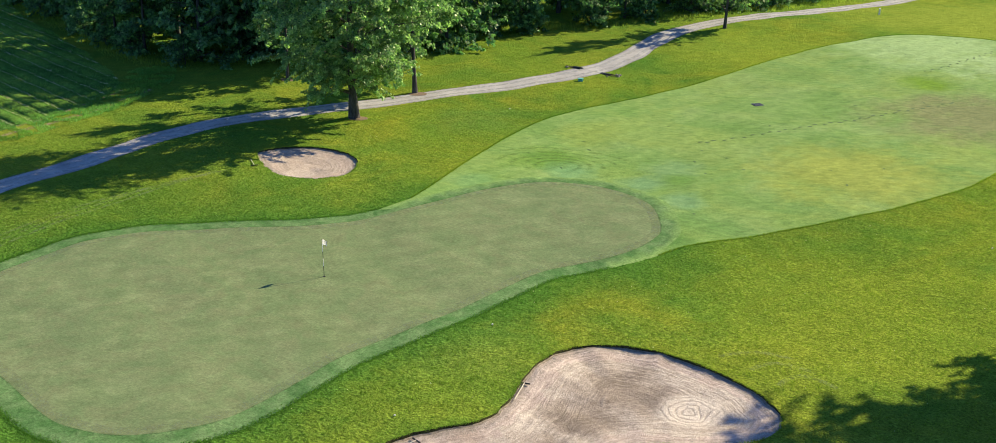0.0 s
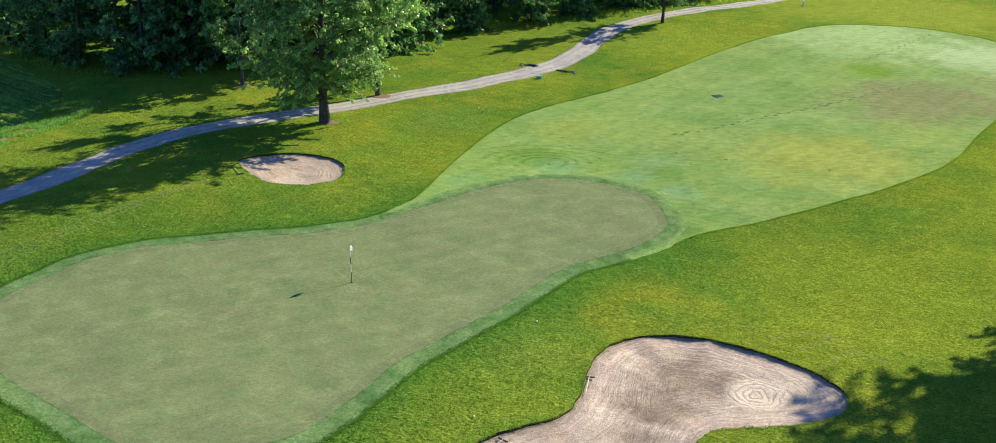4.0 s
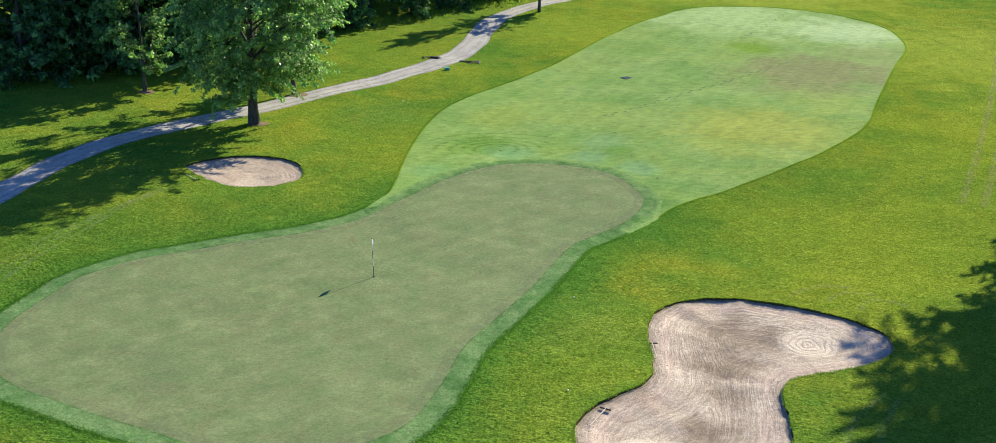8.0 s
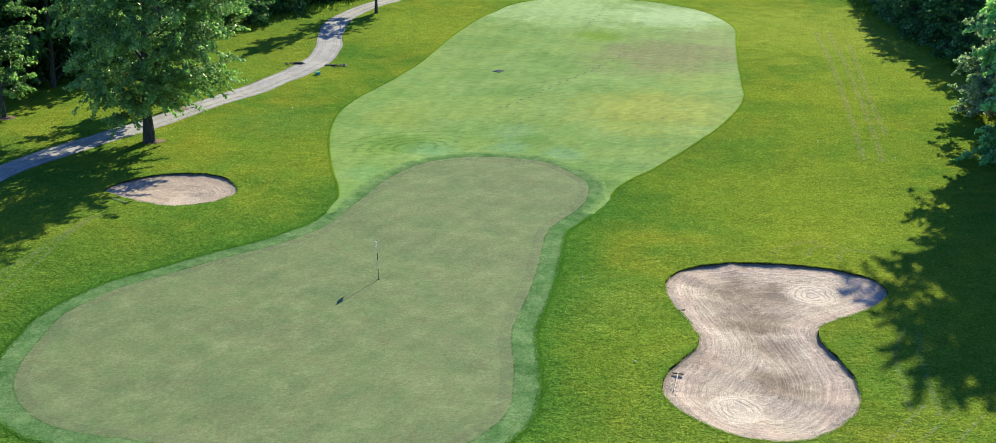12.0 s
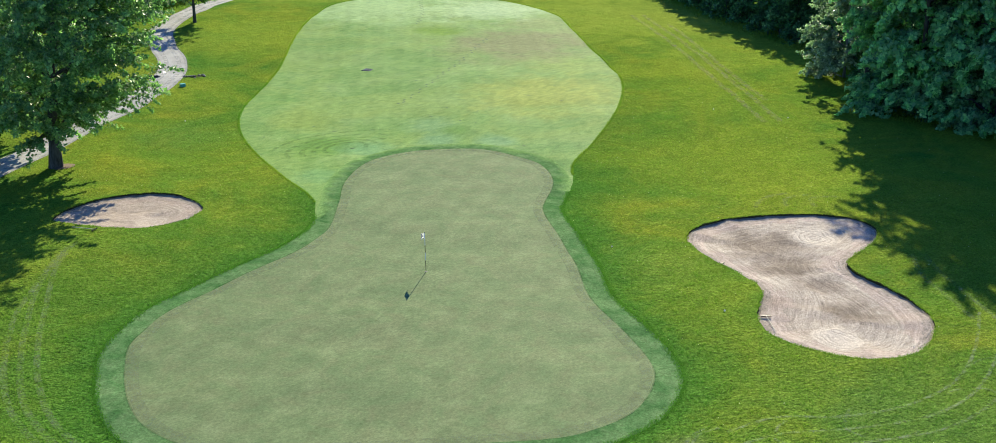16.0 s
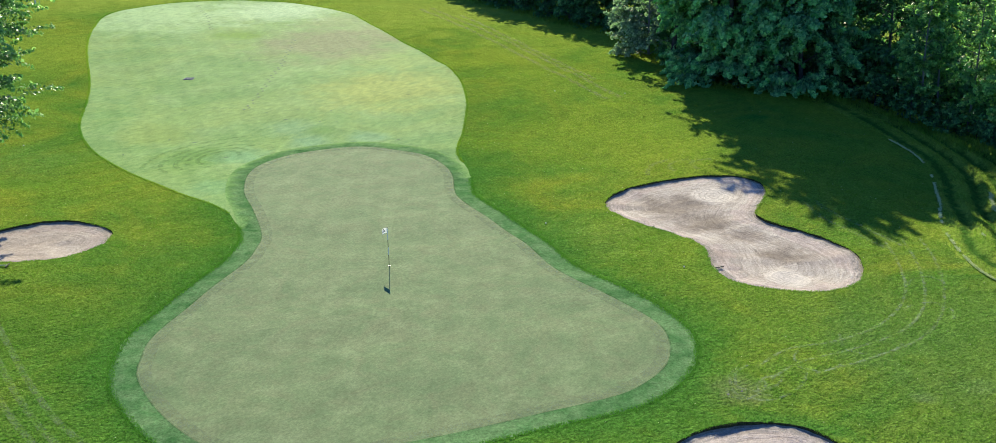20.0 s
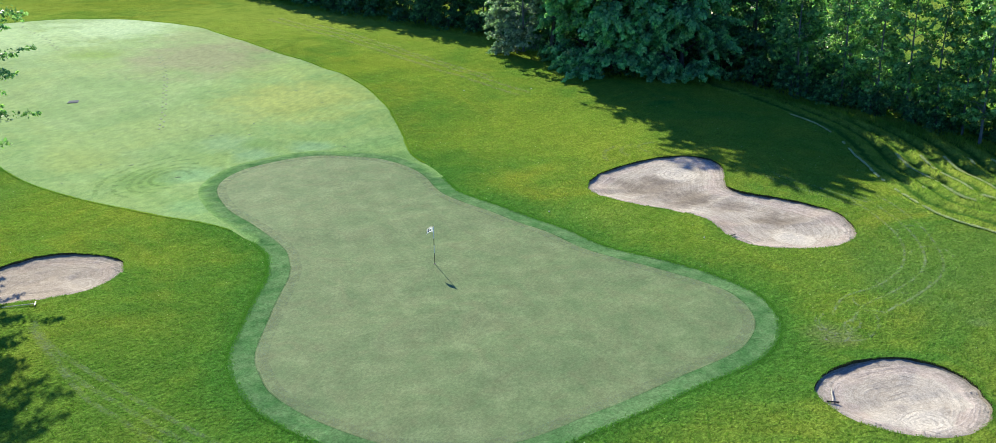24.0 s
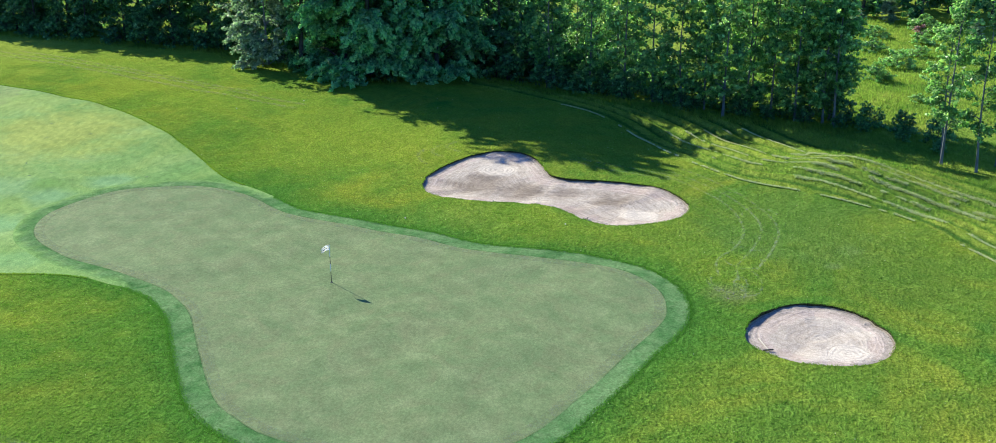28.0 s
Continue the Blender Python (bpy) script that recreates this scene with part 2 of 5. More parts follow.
def sand_material(name, rings, spots=(), stony=1.0):
    """Raked sand: rake lines that follow the edge, circles round the given spots, crumbled sand along the rim."""
    m, t, b = material(name, 0.95, 0.05)
    v = coords(t)
    geo = t.nodes.new("ShaderNodeNewGeometry")
    flat = t.nodes.new("ShaderNodeVectorMath")
    flat.operation = "MULTIPLY"
    flat.inputs[1].default_value = (1, 1, 0)
    t.links.new(geo.outputs["Position"], flat.inputs[0])
    rim = t.nodes.new("ShaderNodeAttribute")
    rim.attribute_name = "rim"
    def waves(dist, turns):
        w = math_node(t, "SINE", math_node(t, "MULTIPLY", dist, turns))
        return math_node(t, "ADD", math_node(t, "MULTIPLY", w, 0.5), 0.5)

    def drawn(dist, along, across):
        """Broken rake marks that run along lines of equal distance."""
        sep = t.nodes.new("ShaderNodeSeparateXYZ")
        t.links.new(flat.outputs[0], sep.inputs[0])
        com = t.nodes.new("ShaderNodeCombineXYZ")
        t.links.new(math_node(t, "MULTIPLY", sep.outputs["X"], along), com.inputs[0])
        t.links.new(math_node(t, "MULTIPLY", sep.outputs["Y"], along), com.inputs[1])
        t.links.new(math_node(t, "MULTIPLY", dist, across), com.inputs[2])
        return noisy(t, com.outputs[0], 1.0, 4, 0.6)

    sway = math_node(t, "ADD", rim.outputs["Fac"], math_node(t, "MULTIPLY", noisy(t, v, 0.2, 2, 0.5), 1.2))
    marks = drawn(sway, 0.5, 7.0)
    loose = ramp(t, noisy(t, coords(t, (1, 2.2, 1), 0.6), 2.2, 5, 0.75), (0.34, (0, 0, 0)), (0.66, (1, 1, 1)))
    height_out = mix(t, ramp(t, math_node(t, "ADD", rim.outputs["Fac"], math_node(t, "MULTIPLY", noisy(t, v, 0.5, 3), 1.6)), (1.5, (0, 0, 0)), (2.4, (1, 1, 1))), ramp(t, marks, (0.36, (0, 0, 0)), (0.64, (1, 1, 1))), loose)
    ring_mark, ring_tone = None, None
    for x, y, r in rings:
        d = t.nodes.new("ShaderNodeVectorMath")
        d.operation = "DISTANCE"
        t.links.new(flat.outputs[0], d.inputs[0])
        d.inputs[1].default_value = (x, y, 0)
        wob = math_node(t, "ADD", d.outputs["Value"], math_node(t, "MULTIPLY", math_node(t, "SUBTRACT", noisy(t, v, 0.9, 3), 0.5), 0.9))
        near = ramp(t, math_node(t, "MULTIPLY", wob, 1.0 / r), (0.75, (1, 1, 1)), (1.0, (0, 0, 0)))
        mx = t.nodes.new("ShaderNodeMix")
        t.links.new(near, mx.inputs[0])
        t.links.new(height_out, mx.inputs[2])
        groove = math_node(t, "SUBTRACT", 1.0, math_node(t, "MULTIPLY", math_node(t, "POWER", waves(wob, 22.0), 3.0), ramp(t, noisy(t, v, 0.9, 3, 0.6), (0.34, (0, 0, 0)), (0.5, (1, 1, 1)))))
        t.links.new(math_node(t, "ADD", math_node(t, "MULTIPLY", groove, 0.75), math_node(t, "MULTIPLY", drawn(wob, 0.8, 8.0), 0.5)), mx.inputs[3])
        height_out = mx.outputs[0]
        tone = math_node(t, "MULTIPLY", near, math_node(t, "SUBTRACT", 1.0, groove))
        ring_tone = tone if ring_tone is None else math_node(t, "MAXIMUM", ring_tone, tone)
        ring_mark = near if ring_mark is None else math_node(t, "MAXIMUM", ring_mark, near)
    fine = noisy(t, v, 17, 5, 0.8)
    clods = noisy(t, v, 4.5, 4, 0.7)
    big = noisy(t, v, 0.35, 4, 0.65, 0.6)
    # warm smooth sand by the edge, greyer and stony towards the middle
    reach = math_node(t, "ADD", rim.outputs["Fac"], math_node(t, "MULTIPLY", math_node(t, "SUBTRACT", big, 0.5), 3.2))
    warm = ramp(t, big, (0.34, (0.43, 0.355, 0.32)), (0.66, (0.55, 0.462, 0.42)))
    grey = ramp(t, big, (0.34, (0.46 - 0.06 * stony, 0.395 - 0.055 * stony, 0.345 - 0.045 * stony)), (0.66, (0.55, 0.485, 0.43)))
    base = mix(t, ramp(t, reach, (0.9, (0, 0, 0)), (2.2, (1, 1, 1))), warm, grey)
    grit = ramp(t, noisy(t, v, 8.0, 5, 0.9), (0.50, (0, 0, 0)), (0.62, (0.5 * stony, 0.5 * stony, 0.5 * stony)))
    base = mix(t, math_node(t, "MULTIPLY", grit, ramp(t, reach, (0.8, (0.15, 0.15, 0.15)), (2.0, (1, 1, 1)))), base, (0.225, 0.195, 0.17))
    base = mix(t, math_node(t, "MULTIPLY", ring_mark, 0.75), base, (0.56, 0.50, 0.45))
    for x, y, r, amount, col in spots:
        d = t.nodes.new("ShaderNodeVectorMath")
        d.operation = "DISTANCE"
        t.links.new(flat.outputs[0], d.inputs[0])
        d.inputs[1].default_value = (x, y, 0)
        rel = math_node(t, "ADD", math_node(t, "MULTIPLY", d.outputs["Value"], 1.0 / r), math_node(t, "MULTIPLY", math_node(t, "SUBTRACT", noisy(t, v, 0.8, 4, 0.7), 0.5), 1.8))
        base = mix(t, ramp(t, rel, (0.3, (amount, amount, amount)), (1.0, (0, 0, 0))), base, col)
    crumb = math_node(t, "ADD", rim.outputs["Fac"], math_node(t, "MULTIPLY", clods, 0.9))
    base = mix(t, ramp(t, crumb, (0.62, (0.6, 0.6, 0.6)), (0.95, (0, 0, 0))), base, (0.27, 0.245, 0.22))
    base = mix(t, 1.0, base, ramp(t, fine, (0.36, (0.74, 0.735, 0.73)), (0.64, (1.20, 1.20, 1.20))), "MULTIPLY")
    base = mix(t, 1.0, base, ramp(t, clods, (0.35, (0.86, 0.85, 0.84)), (0.65, (1.10, 1.10, 1.10))), "MULTIPLY")
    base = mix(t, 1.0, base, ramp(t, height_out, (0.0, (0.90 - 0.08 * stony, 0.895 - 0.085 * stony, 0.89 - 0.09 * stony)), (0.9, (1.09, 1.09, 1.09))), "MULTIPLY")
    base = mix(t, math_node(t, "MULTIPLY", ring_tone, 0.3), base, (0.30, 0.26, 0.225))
    t.links.new(base, b.inputs["Base Color"])
    h = math_node(t, "ADD", math_node(t, "MULTIPLY", height_out, 0.55), math_node(t, "MULTIPLY", math_node(t, "ADD", fine, clods), 1.1))
    bump(t, b, h, 0.8, 0.035)
    return m


def soil_material():
    m, t, b = material("dark_soil", 0.95, 0.1)
    v = coords(t)
    c = ramp(t, noisy(t, v, 6, 4, 0.7), (0.3, (0.13, 0.108, 0.085)), (0.7, (0.32, 0.27, 0.22)))
    t.links.new(c, b.inputs["Base Color"])
    bump(t, b, noisy(t, v, 20, 3), 0.8, 0.03)
    return m


def turf_material():
    m, t, b = material("cut_turf", 0.95, 0.05)
    v = coords(t)
    n = noisy(t, v, 13, 4, 0.7)
    t.links.new(ramp(t, n, (0.35, (0.018, 0.018, 0.010)), (0.65, (0.07, 0.075, 0.03))), b.inputs["Base Color"])
    bump(t, b, n, 0.8, 0.04)
    return m


def leaf_material(name, cols, trans=0.4, rough=0.5, glow=(1.05, 1.35, 0.85), lit_tips=True):
    m, t, b = material(name, rough, 0.4)
    geo = t.nodes.new("ShaderNodeNewGeometry")
    info = t.nodes.new("ShaderNodeObjectInfo")
    fac = math_node(t, "ADD", math_node(t, "MULTIPLY", geo.outputs["Random Per Island"], 0.75), math_node(t, "MULTIPLY", info.outputs["Random"], 0.25))
    n = len(cols) - 1
    c = ramp(t, fac, *[(i / n, col) for i, col in enumerate(cols)])
    if lit_tips:
        # light put into the colour: dim inside the sprays, bright towards twig ends
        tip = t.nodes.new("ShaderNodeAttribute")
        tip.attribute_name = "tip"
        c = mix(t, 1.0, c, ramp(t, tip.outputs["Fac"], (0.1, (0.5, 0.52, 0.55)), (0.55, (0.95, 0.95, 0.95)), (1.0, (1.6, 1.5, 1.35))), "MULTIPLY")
    t.links.new(c, b.inputs["Base Color"])
    tr = t.nodes.new("ShaderNodeBsdfTranslucent")
    bright = mix(t, 1.0, c, glow, "MULTIPLY")
    t.links.new(bright, tr.inputs["Color"])
    ms = t.nodes.new("ShaderNodeMixShader")
    ms.inputs[0].default_value = trans
    t.links.new(b.outputs[0], ms.inputs[1])
    t.links.new(tr.outputs[0], ms.inputs[2])
    t.links.new(ms.outputs[0], t.nodes["Material Output"].inputs["Surface"])
    return m


def bark_material(name, dark, light):
    m, t, b = material(name, 0.9, 0.15)
    v = coords(t, (1, 1, 0.25))
    n = noisy(t, v, 7, 4, 0.7)
    t.links.new(ramp(t, n, (0.3, dark), (0.7, light)), b.inputs["Base Color"])
    bump(t, b, n, 0.8, 0.05)
    return m


def plain(name, col, rough=0.5, metal=0.0, spot=0.12):
    m, t, b = material(name, rough, 0.4)
    n = noisy(t, coords(t), 9, 3, 0.6)
    lo, hi = tuple(c * (1 - spot) for c in col), tuple(min(1, c * (1 + spot)) for c in col)
    t.links.new(ramp(t, n, (0.3, lo), (0.7, hi)), b.inputs["Base Color"])
    b.inputs["Metallic"].default_value = metal
    return m


GRAVEL = gravel_material()
SOIL = soil_material()
TURF = turf_material()
CRUMB = plain("dry_crumbs", (0.40, 0.36, 0.32), 0.95, 0.0, 0.35)
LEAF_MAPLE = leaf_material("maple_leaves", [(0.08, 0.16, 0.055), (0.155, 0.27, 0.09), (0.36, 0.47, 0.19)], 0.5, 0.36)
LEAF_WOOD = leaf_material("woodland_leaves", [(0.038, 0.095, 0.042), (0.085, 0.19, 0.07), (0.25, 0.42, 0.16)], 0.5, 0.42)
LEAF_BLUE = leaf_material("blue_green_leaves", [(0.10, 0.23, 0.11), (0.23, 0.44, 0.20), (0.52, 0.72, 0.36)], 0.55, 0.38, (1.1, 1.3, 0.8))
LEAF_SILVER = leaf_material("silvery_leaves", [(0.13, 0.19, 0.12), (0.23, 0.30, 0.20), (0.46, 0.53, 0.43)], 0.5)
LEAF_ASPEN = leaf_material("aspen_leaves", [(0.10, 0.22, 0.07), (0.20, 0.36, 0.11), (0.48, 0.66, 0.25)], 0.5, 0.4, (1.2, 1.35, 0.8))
STRAW = leaf_material("dry_straw", [(0.42, 0.42, 0.22), (0.56, 0.55, 0.33), (0.70, 0.68, 0.46)], 0.3, 0.8, lit_tips=False)
BARK = bark_material("brown_bark", (0.03, 0.028, 0.026), (0.11, 0.104, 0.096))
BARK_PALE = bark_material("pale_bark", (0.09, 0.095, 0.09), (0.24, 0.25, 0.24))

# ---------- plan ----------
GREEN_LINE = [(15.4, 16.3), (11.9, 18.95), (7.8, 18.5), (4.4, 15.7), (2.0, 12.3), (-0.6, 8.8), (-2.3, 7.4), (-4.2, 6.3), (-8.2, 4.9),
              (-12.3, 3.3), (-14.0, 2.0), (-15.4, 0.4), (-16.8, -3.4), (-17.0, -6.4), (-15.7, -9.4), (-12.2, -12.2), (-8.9, -14.2), (-5.7, -16.3),
              (-3.9, -16.9), (-1.8, -16.9), (0.2, -16.0), (1.7, -14.5), (3.0, -11.6), (4.4, -7.7), (6.7, -4.0), (8.8, -0.2), (10.8, 3.6),
              (12.3, 5.2), (14.0, 6.6), (15.4, 8.2), (16.4, 10.2), (16.7, 12.3)]
FAIRWAY_LINE = [(-0.2, 10.8), (0.9, 13.5), (1.6, 18.5), (2.5, 24.0), (3.8, 29.5), (5.5, 33.7), (8.1, 37.8), (11.6, 42.0), (14.9, 46.1), (18.1, 50.6),
                (21.3, 55.3), (24.4, 59.6), (27.6, 63.5), (30.4, 66.6), (34.0, 70.0), (38.5, 72.1), (43.0, 72.1), (47.5, 70.4), (50.5, 67.8),
                (52.2, 64.5), (53.3, 60.5), (53.1, 56.8), (50.9, 49.2), (46.9, 42.3), (42.9, 35.4), (38.9, 28.3), (37.0, 24.8),
                (34.5, 21.7), (31.6, 18.9), (28.5, 16.3), (25.2, 14.0), (21.9, 11.8), (18.5, 9.7), (14.2, 5.8), (9.0, 9.0), (3.0, 10.5)]
LEFT_BUNKER = [(-12.8, 19.4), (-11.9, 20.6), (-10.5, 21.2), (-9.0, 21.4), (-7.5, 21.1), (-6.1, 20.4), (-5.2, 19.2), (-4.8, 17.7), (-5.0, 16.2),
               (-6.0, 15.1), (-7.4, 14.6), (-8.9, 14.8), (-10.2, 15.6), (-11.3, 16.8), (-12.2, 18.0)]
RIGHT_BUNKER = [(13.9, -5.0), (15.4, -4.0), (17.2, -3.8), (19.0, -4.3), (20.5, -5.1), (22.0, -6.3), (23.2, -7.6), (23.8, -9.3), (22.9, -10.9),
                (21.3, -11.7), (19.5, -12.1), (17.8, -12.6), (17.0, -14.2), (16.7, -16.0), (16.1, -17.7), (15.1, -19.2), (13.6, -20.2), (11.8, -20.7),
                (10.1, -20.3), (8.7, -19.1), (8.0, -17.4), (8.0, -15.6), (9.0, -14.1), (10.4, -13.0), (11.8, -11.9), (12.4, -10.2), (12.6, -8.4), (13.0, -6.6)]
NEAR_BUNKER = [(-6.3, -20.2), (-5.0, -20.9), (-4.1, -22.1), (-3.6, -23.5), (-3.9, -24.9), (-4.9, -26.0), (-6.2, -26.6), (-7.7, -26.8), (-9.1, -26.2),
               (-10.0, -25.0), (-10.2, -23.6), (-9.9, -22.1), (-9.0, -20.9), (-7.8, -20.1)]
PATH_LINE = [(-62.0, -130.0), (-50.0, -90.0), (-41.0, -55.0), (-36.0, -35.0), (-33.0, -20.0), (-30.0, -6.0), (-27.6, 3.0), (-26.1, 8.7), (-24.1, 13.5), (-22.7, 18.0), (-21.0, 22.7), (-18.0, 26.9), (-14.3, 30.3), (-10.5, 33.5),
             (-6.7, 36.7), (-3.0, 39.9), (0.5, 42.8), (3.9, 46.6), (7.0, 50.7), (9.1, 55.5), (10.5, 61.0), (12.0, 65.6), (14.3, 69.9), (17.2, 73.6),
             (21.5, 77.9), (26.5, 82.2), (31.0, 87.1), (36.2, 93.3), (42.0, 102.0), (49.0, 115.0), (62.0, 138.0)]
CREASE = [(75.0, 25.0), (60.0, 8.0), (46.0, -4.5), (39.0, -12.0), (33.4, -17.6), (28.0, -19.9), (22.3, -21.4), (18.2, -22.9), (16.1, -24.6), (14.6, -26.6), (13.2, -28.3), (11.5, -30.3), (9.0, -32.6), (6.0, -33.9),
          (0.7, -35.1), (-10.0, -36.5), (-40.0, -42.0)]
CROP_LINE = [(-37.5, 8.0), (-36.0, 16.0), (-34.4, 21.5), (-33.6, 26.0), (-33.0, 31.0), (-33.4, 35.0), (-37.0, 39.5), (-45.0, 47.0), (-58.0, 57.5), (-85.0, 78.0), (-120.0, 60.0), (-110.0, 0.0), (-60.0, 0.0)]

SWELLS = [(-10, -40, 14, 0.61), (10, 85, 14, 0.78), (10, 25, 10, -0.57), (70, 5, 14, -0.4), (-40, 25, 14, -0.62), (20, 5, 7, -0.43),
          (15, 45, 7, -0.39), (-40, -5, 10, -0.67), (35, 70, 10, 0.41), (45, 35, 10, 0.34), (-40, 55, 10, -0.37), (-10, 35, 7, -0.23),
          (5, 0, 7, -0.23), (-15, 80, 7, 0.26), (45, 85, 7, 0.29), (50, 50, 7, 0.21),
          (19.5, -33, 4.0, 1.2), (30, -22, 4.5, -0.75)]


def spline(points, step, closed=True):
    """A smooth line through the points, sampled about every step metres."""
    p = np.array(points, float)
    n = len(p)
    out = []
    for i in range(n if closed else n - 1):
        if closed:
            a, b, c, d = (p[(i + k) % n] for k in (-1, 0, 1, 2))
        else:
            a, b, c, d = (p[min(max(i + k, 0), n - 1)] for k in (-1, 0, 1, 2))
        m = max(1, int(round(np.hypot(*(c - b)) / step)))
        for k in range(m):
            t = k / m
            out.append(0.5 * (2 * b + (c - a) * t + (2 * a - 5 * b + 4 * c - d) * t * t + (3 * b - a - 3 * c + d) * t ** 3))
    if not closed:
        out.append(p[-1])
    return np.array(out)


def offset(line, dist):
    """A closed line moved outwards (to the left of its way for a clockwise line)."""
    nxt, prv = np.roll(line, -1, 0), np.roll(line, 1, 0)
    t = nxt - prv
    t /= np.linalg.norm(t, axis=1)[:, None]
    area = 0.5 * np.sum(line[:, 0] * nxt[:, 1] - nxt[:, 0] * line[:, 1])
    nrm = np.stack([t[:, 1], -t[:, 0]], 1) * (1 if area > 0 else -1)
    return line + nrm * dist


def inside(line, x, y):
    x, y = np.asarray(x, float), np.asarray(y, float)
    hit = np.zeros(x.shape, bool)
    for (ax, ay), (bx, by) in zip(line, np.roll(line, -1, 0)):
        if ay == by:
            continue
        cross = ((ay > y) != (by > y)) & (x < (bx - ax) * (y - ay) / (by - ay) + ax)
        hit ^= cross
    return hit


def distance(line, x, y, closed=False):
    """Distance to a line, and the side (positive on its right-hand side)."""
    x, y = np.asarray(x, float), np.asarray(y, float)
    best = np.full(x.shape, 1e9)
    side = np.zeros(x.shape)
    ends = list(zip(line, np.roll(line, -1, 0))) if closed else list(zip(line[:-1], line[1:]))
    for (ax, ay), (bx, by) in ends:
        dx, dy = bx - ax, by - ay
        t = np.clip(((x - ax) * dx + (y - ay) * dy) / (dx * dx + dy * dy), 0, 1)
        d = np.hypot(x - ax - t * dx, y - ay - t * dy)
        near = d < best
        best = np.where(near, d, best)
        side = np.where(near, np.sign((x - ax) * dy - (y - ay) * dx), side)
    return best, side


CREASE_S = spline(CREASE, 3.0, False)


def terrace(x, y, far):
    """Phase of the mown terraces along the bank, which drift a little."""
    return (far + 0.35 * np.sin(x * 0.21 + 0.6) + 0.15 * np.sin(x * 0.63 + y * 0.2)) * 2 * math.pi / 1.7


def height(x, y):
    """Height of the ground."""
    x, y = np.asarray(x, float), np.asarray(y, float)
    z = 0.185 - 0.357 * 1.6 * np.tanh(x / 80) + 0.665 * 1.6 * np.tanh(y / 80)
    for cx, cy, s, a in SWELLS:
        z = z + a * np.exp(-((x - cx) ** 2 + (y - cy) ** 2) / (2 * s * s))
    d, side = distance(CREASE_S, x, y)
    # the bank falls away beyond the mown knoll
    far = np.where(side < 0, d, 0.0)
    z = z - 1.5 * (1 - np.exp(-(far / 8.0) ** 1.6))
    step = terrace(x, y, far)
    z = z + np.where(far > 0.8, 0.14 * (np.sin(step) + 0.35 * np.sin(2 * step)) * np.clip((far - 0.8) / 1.5, 0, 1) * np.clip((14 - far) / 3, 0, 1), 0)
    z = z + 0.03 * np.sin(x * 0.9 + 1.3 * np.sin(y * 0.31)) * np.sin(y * 0.7 + x * 0.2)
    # soft hummocks of the lawn
    z = z + 0.05 * np.sin(x * 0.47 + 1.7 * np.sin(y * 0.23 + 0.8)) * np.cos(y * 0.61 + 1.1 * np.sin(x * 0.19))
    return z


def ground_z(x, y):
    return float(height(np.array([x]), np.array([y]))[0])


def mesh_object(name, verts, faces, mat, smooth=True):
    me = bpy.data.meshes.new(name)
    me.from_pydata([tuple(v) for v in verts], [], [tuple(f) for f in faces])
    me.materials.append(mat)
    if smooth:
        me.polygons.foreach_set("use_smooth", [True] * len(me.polygons))
    me.update()
    return new(name, me)


def part(name, bm, mat, parent, label="", smooth=False):
    me = bpy.data.meshes.new(name)
    bm.to_mesh(me)
    bm.free()
    me.materials.append(mat)
    if smooth:
        me.polygons.foreach_set("use_smooth", [True] * len(me.polygons))
    ob = new(name, me)
    ob.parent = parent
    if label:
        tagged(ob, label)
    return ob


def quick_part(name, verts, faces, mat, parent, label="", smooth=False):
    ob = mesh_object(name, verts, faces, mat, smooth)
    ob.parent = parent
    if label:
        tagged(ob, label)
    return ob


# ---------- ground ----------
from mathutils.geometry import delaunay_2d_cdt


def ragged(line, amount=0.07):
    """A turf edge that is not cut quite clean."""
    return offset(line, np.array([amount * noise.noise((p[0] * 1.7, p[1] * 1.7, 0.5)) + 0.5 * amount * noise.noise((p[0] * 5, p[1] * 5, 3)) for p in line])[:, None])


GREEN_S = spline(GREEN_LINE, 0.5)
FRINGE_S = offset(GREEN_S, 1.15)
FAIRWAY_S = spline(FAIRWAY_LINE, 0.6)
BUNKERS = {"left": ragged(spline(LEFT_BUNKER, 0.25)), "right": ragged(spline(RIGHT_BUNKER, 0.25)), "near": ragged(spline(NEAR_BUNKER, 0.25))}
PATH_C = spline(PATH_LINE, 1.0, False)
tang = np.gradient(PATH_C, axis=0)
tang /= np.linalg.norm(tang, axis=1)[:, None]
side_n = np.stack([-tang[:, 1], tang[:, 0]], 1)
wob_a = np.array([0.16 * noise.noise((0.25 * i, 3.1, 0)) for i in range(len(PATH_C))])[:, None]
wob_b = np.array([0.16 * noise.noise((0.25 * i, 9.7, 0)) for i in range(len(PATH_C))])[:, None]
PATH_S = np.concatenate([PATH_C + side_n * (1.27 + wob_a), (PATH_C - side_n * (1.27 + wob_b))[::-1]])
CROP_S = spline(CROP_LINE, 2.0)


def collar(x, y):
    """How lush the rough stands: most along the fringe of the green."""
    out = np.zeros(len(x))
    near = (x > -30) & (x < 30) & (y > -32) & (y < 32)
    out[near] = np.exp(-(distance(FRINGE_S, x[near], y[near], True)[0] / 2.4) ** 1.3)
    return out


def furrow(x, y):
    """The darker green strips in the hollows between the terraces of the bank."""
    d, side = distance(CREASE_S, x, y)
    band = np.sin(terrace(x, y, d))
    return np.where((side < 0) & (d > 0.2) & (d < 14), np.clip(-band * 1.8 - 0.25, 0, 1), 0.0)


def carry(ob, name, values):
    att = ob.data.attributes.new(name, "FLOAT", "POINT")
    att.data.foreach_set("value", np.asarray(values, np.float32))


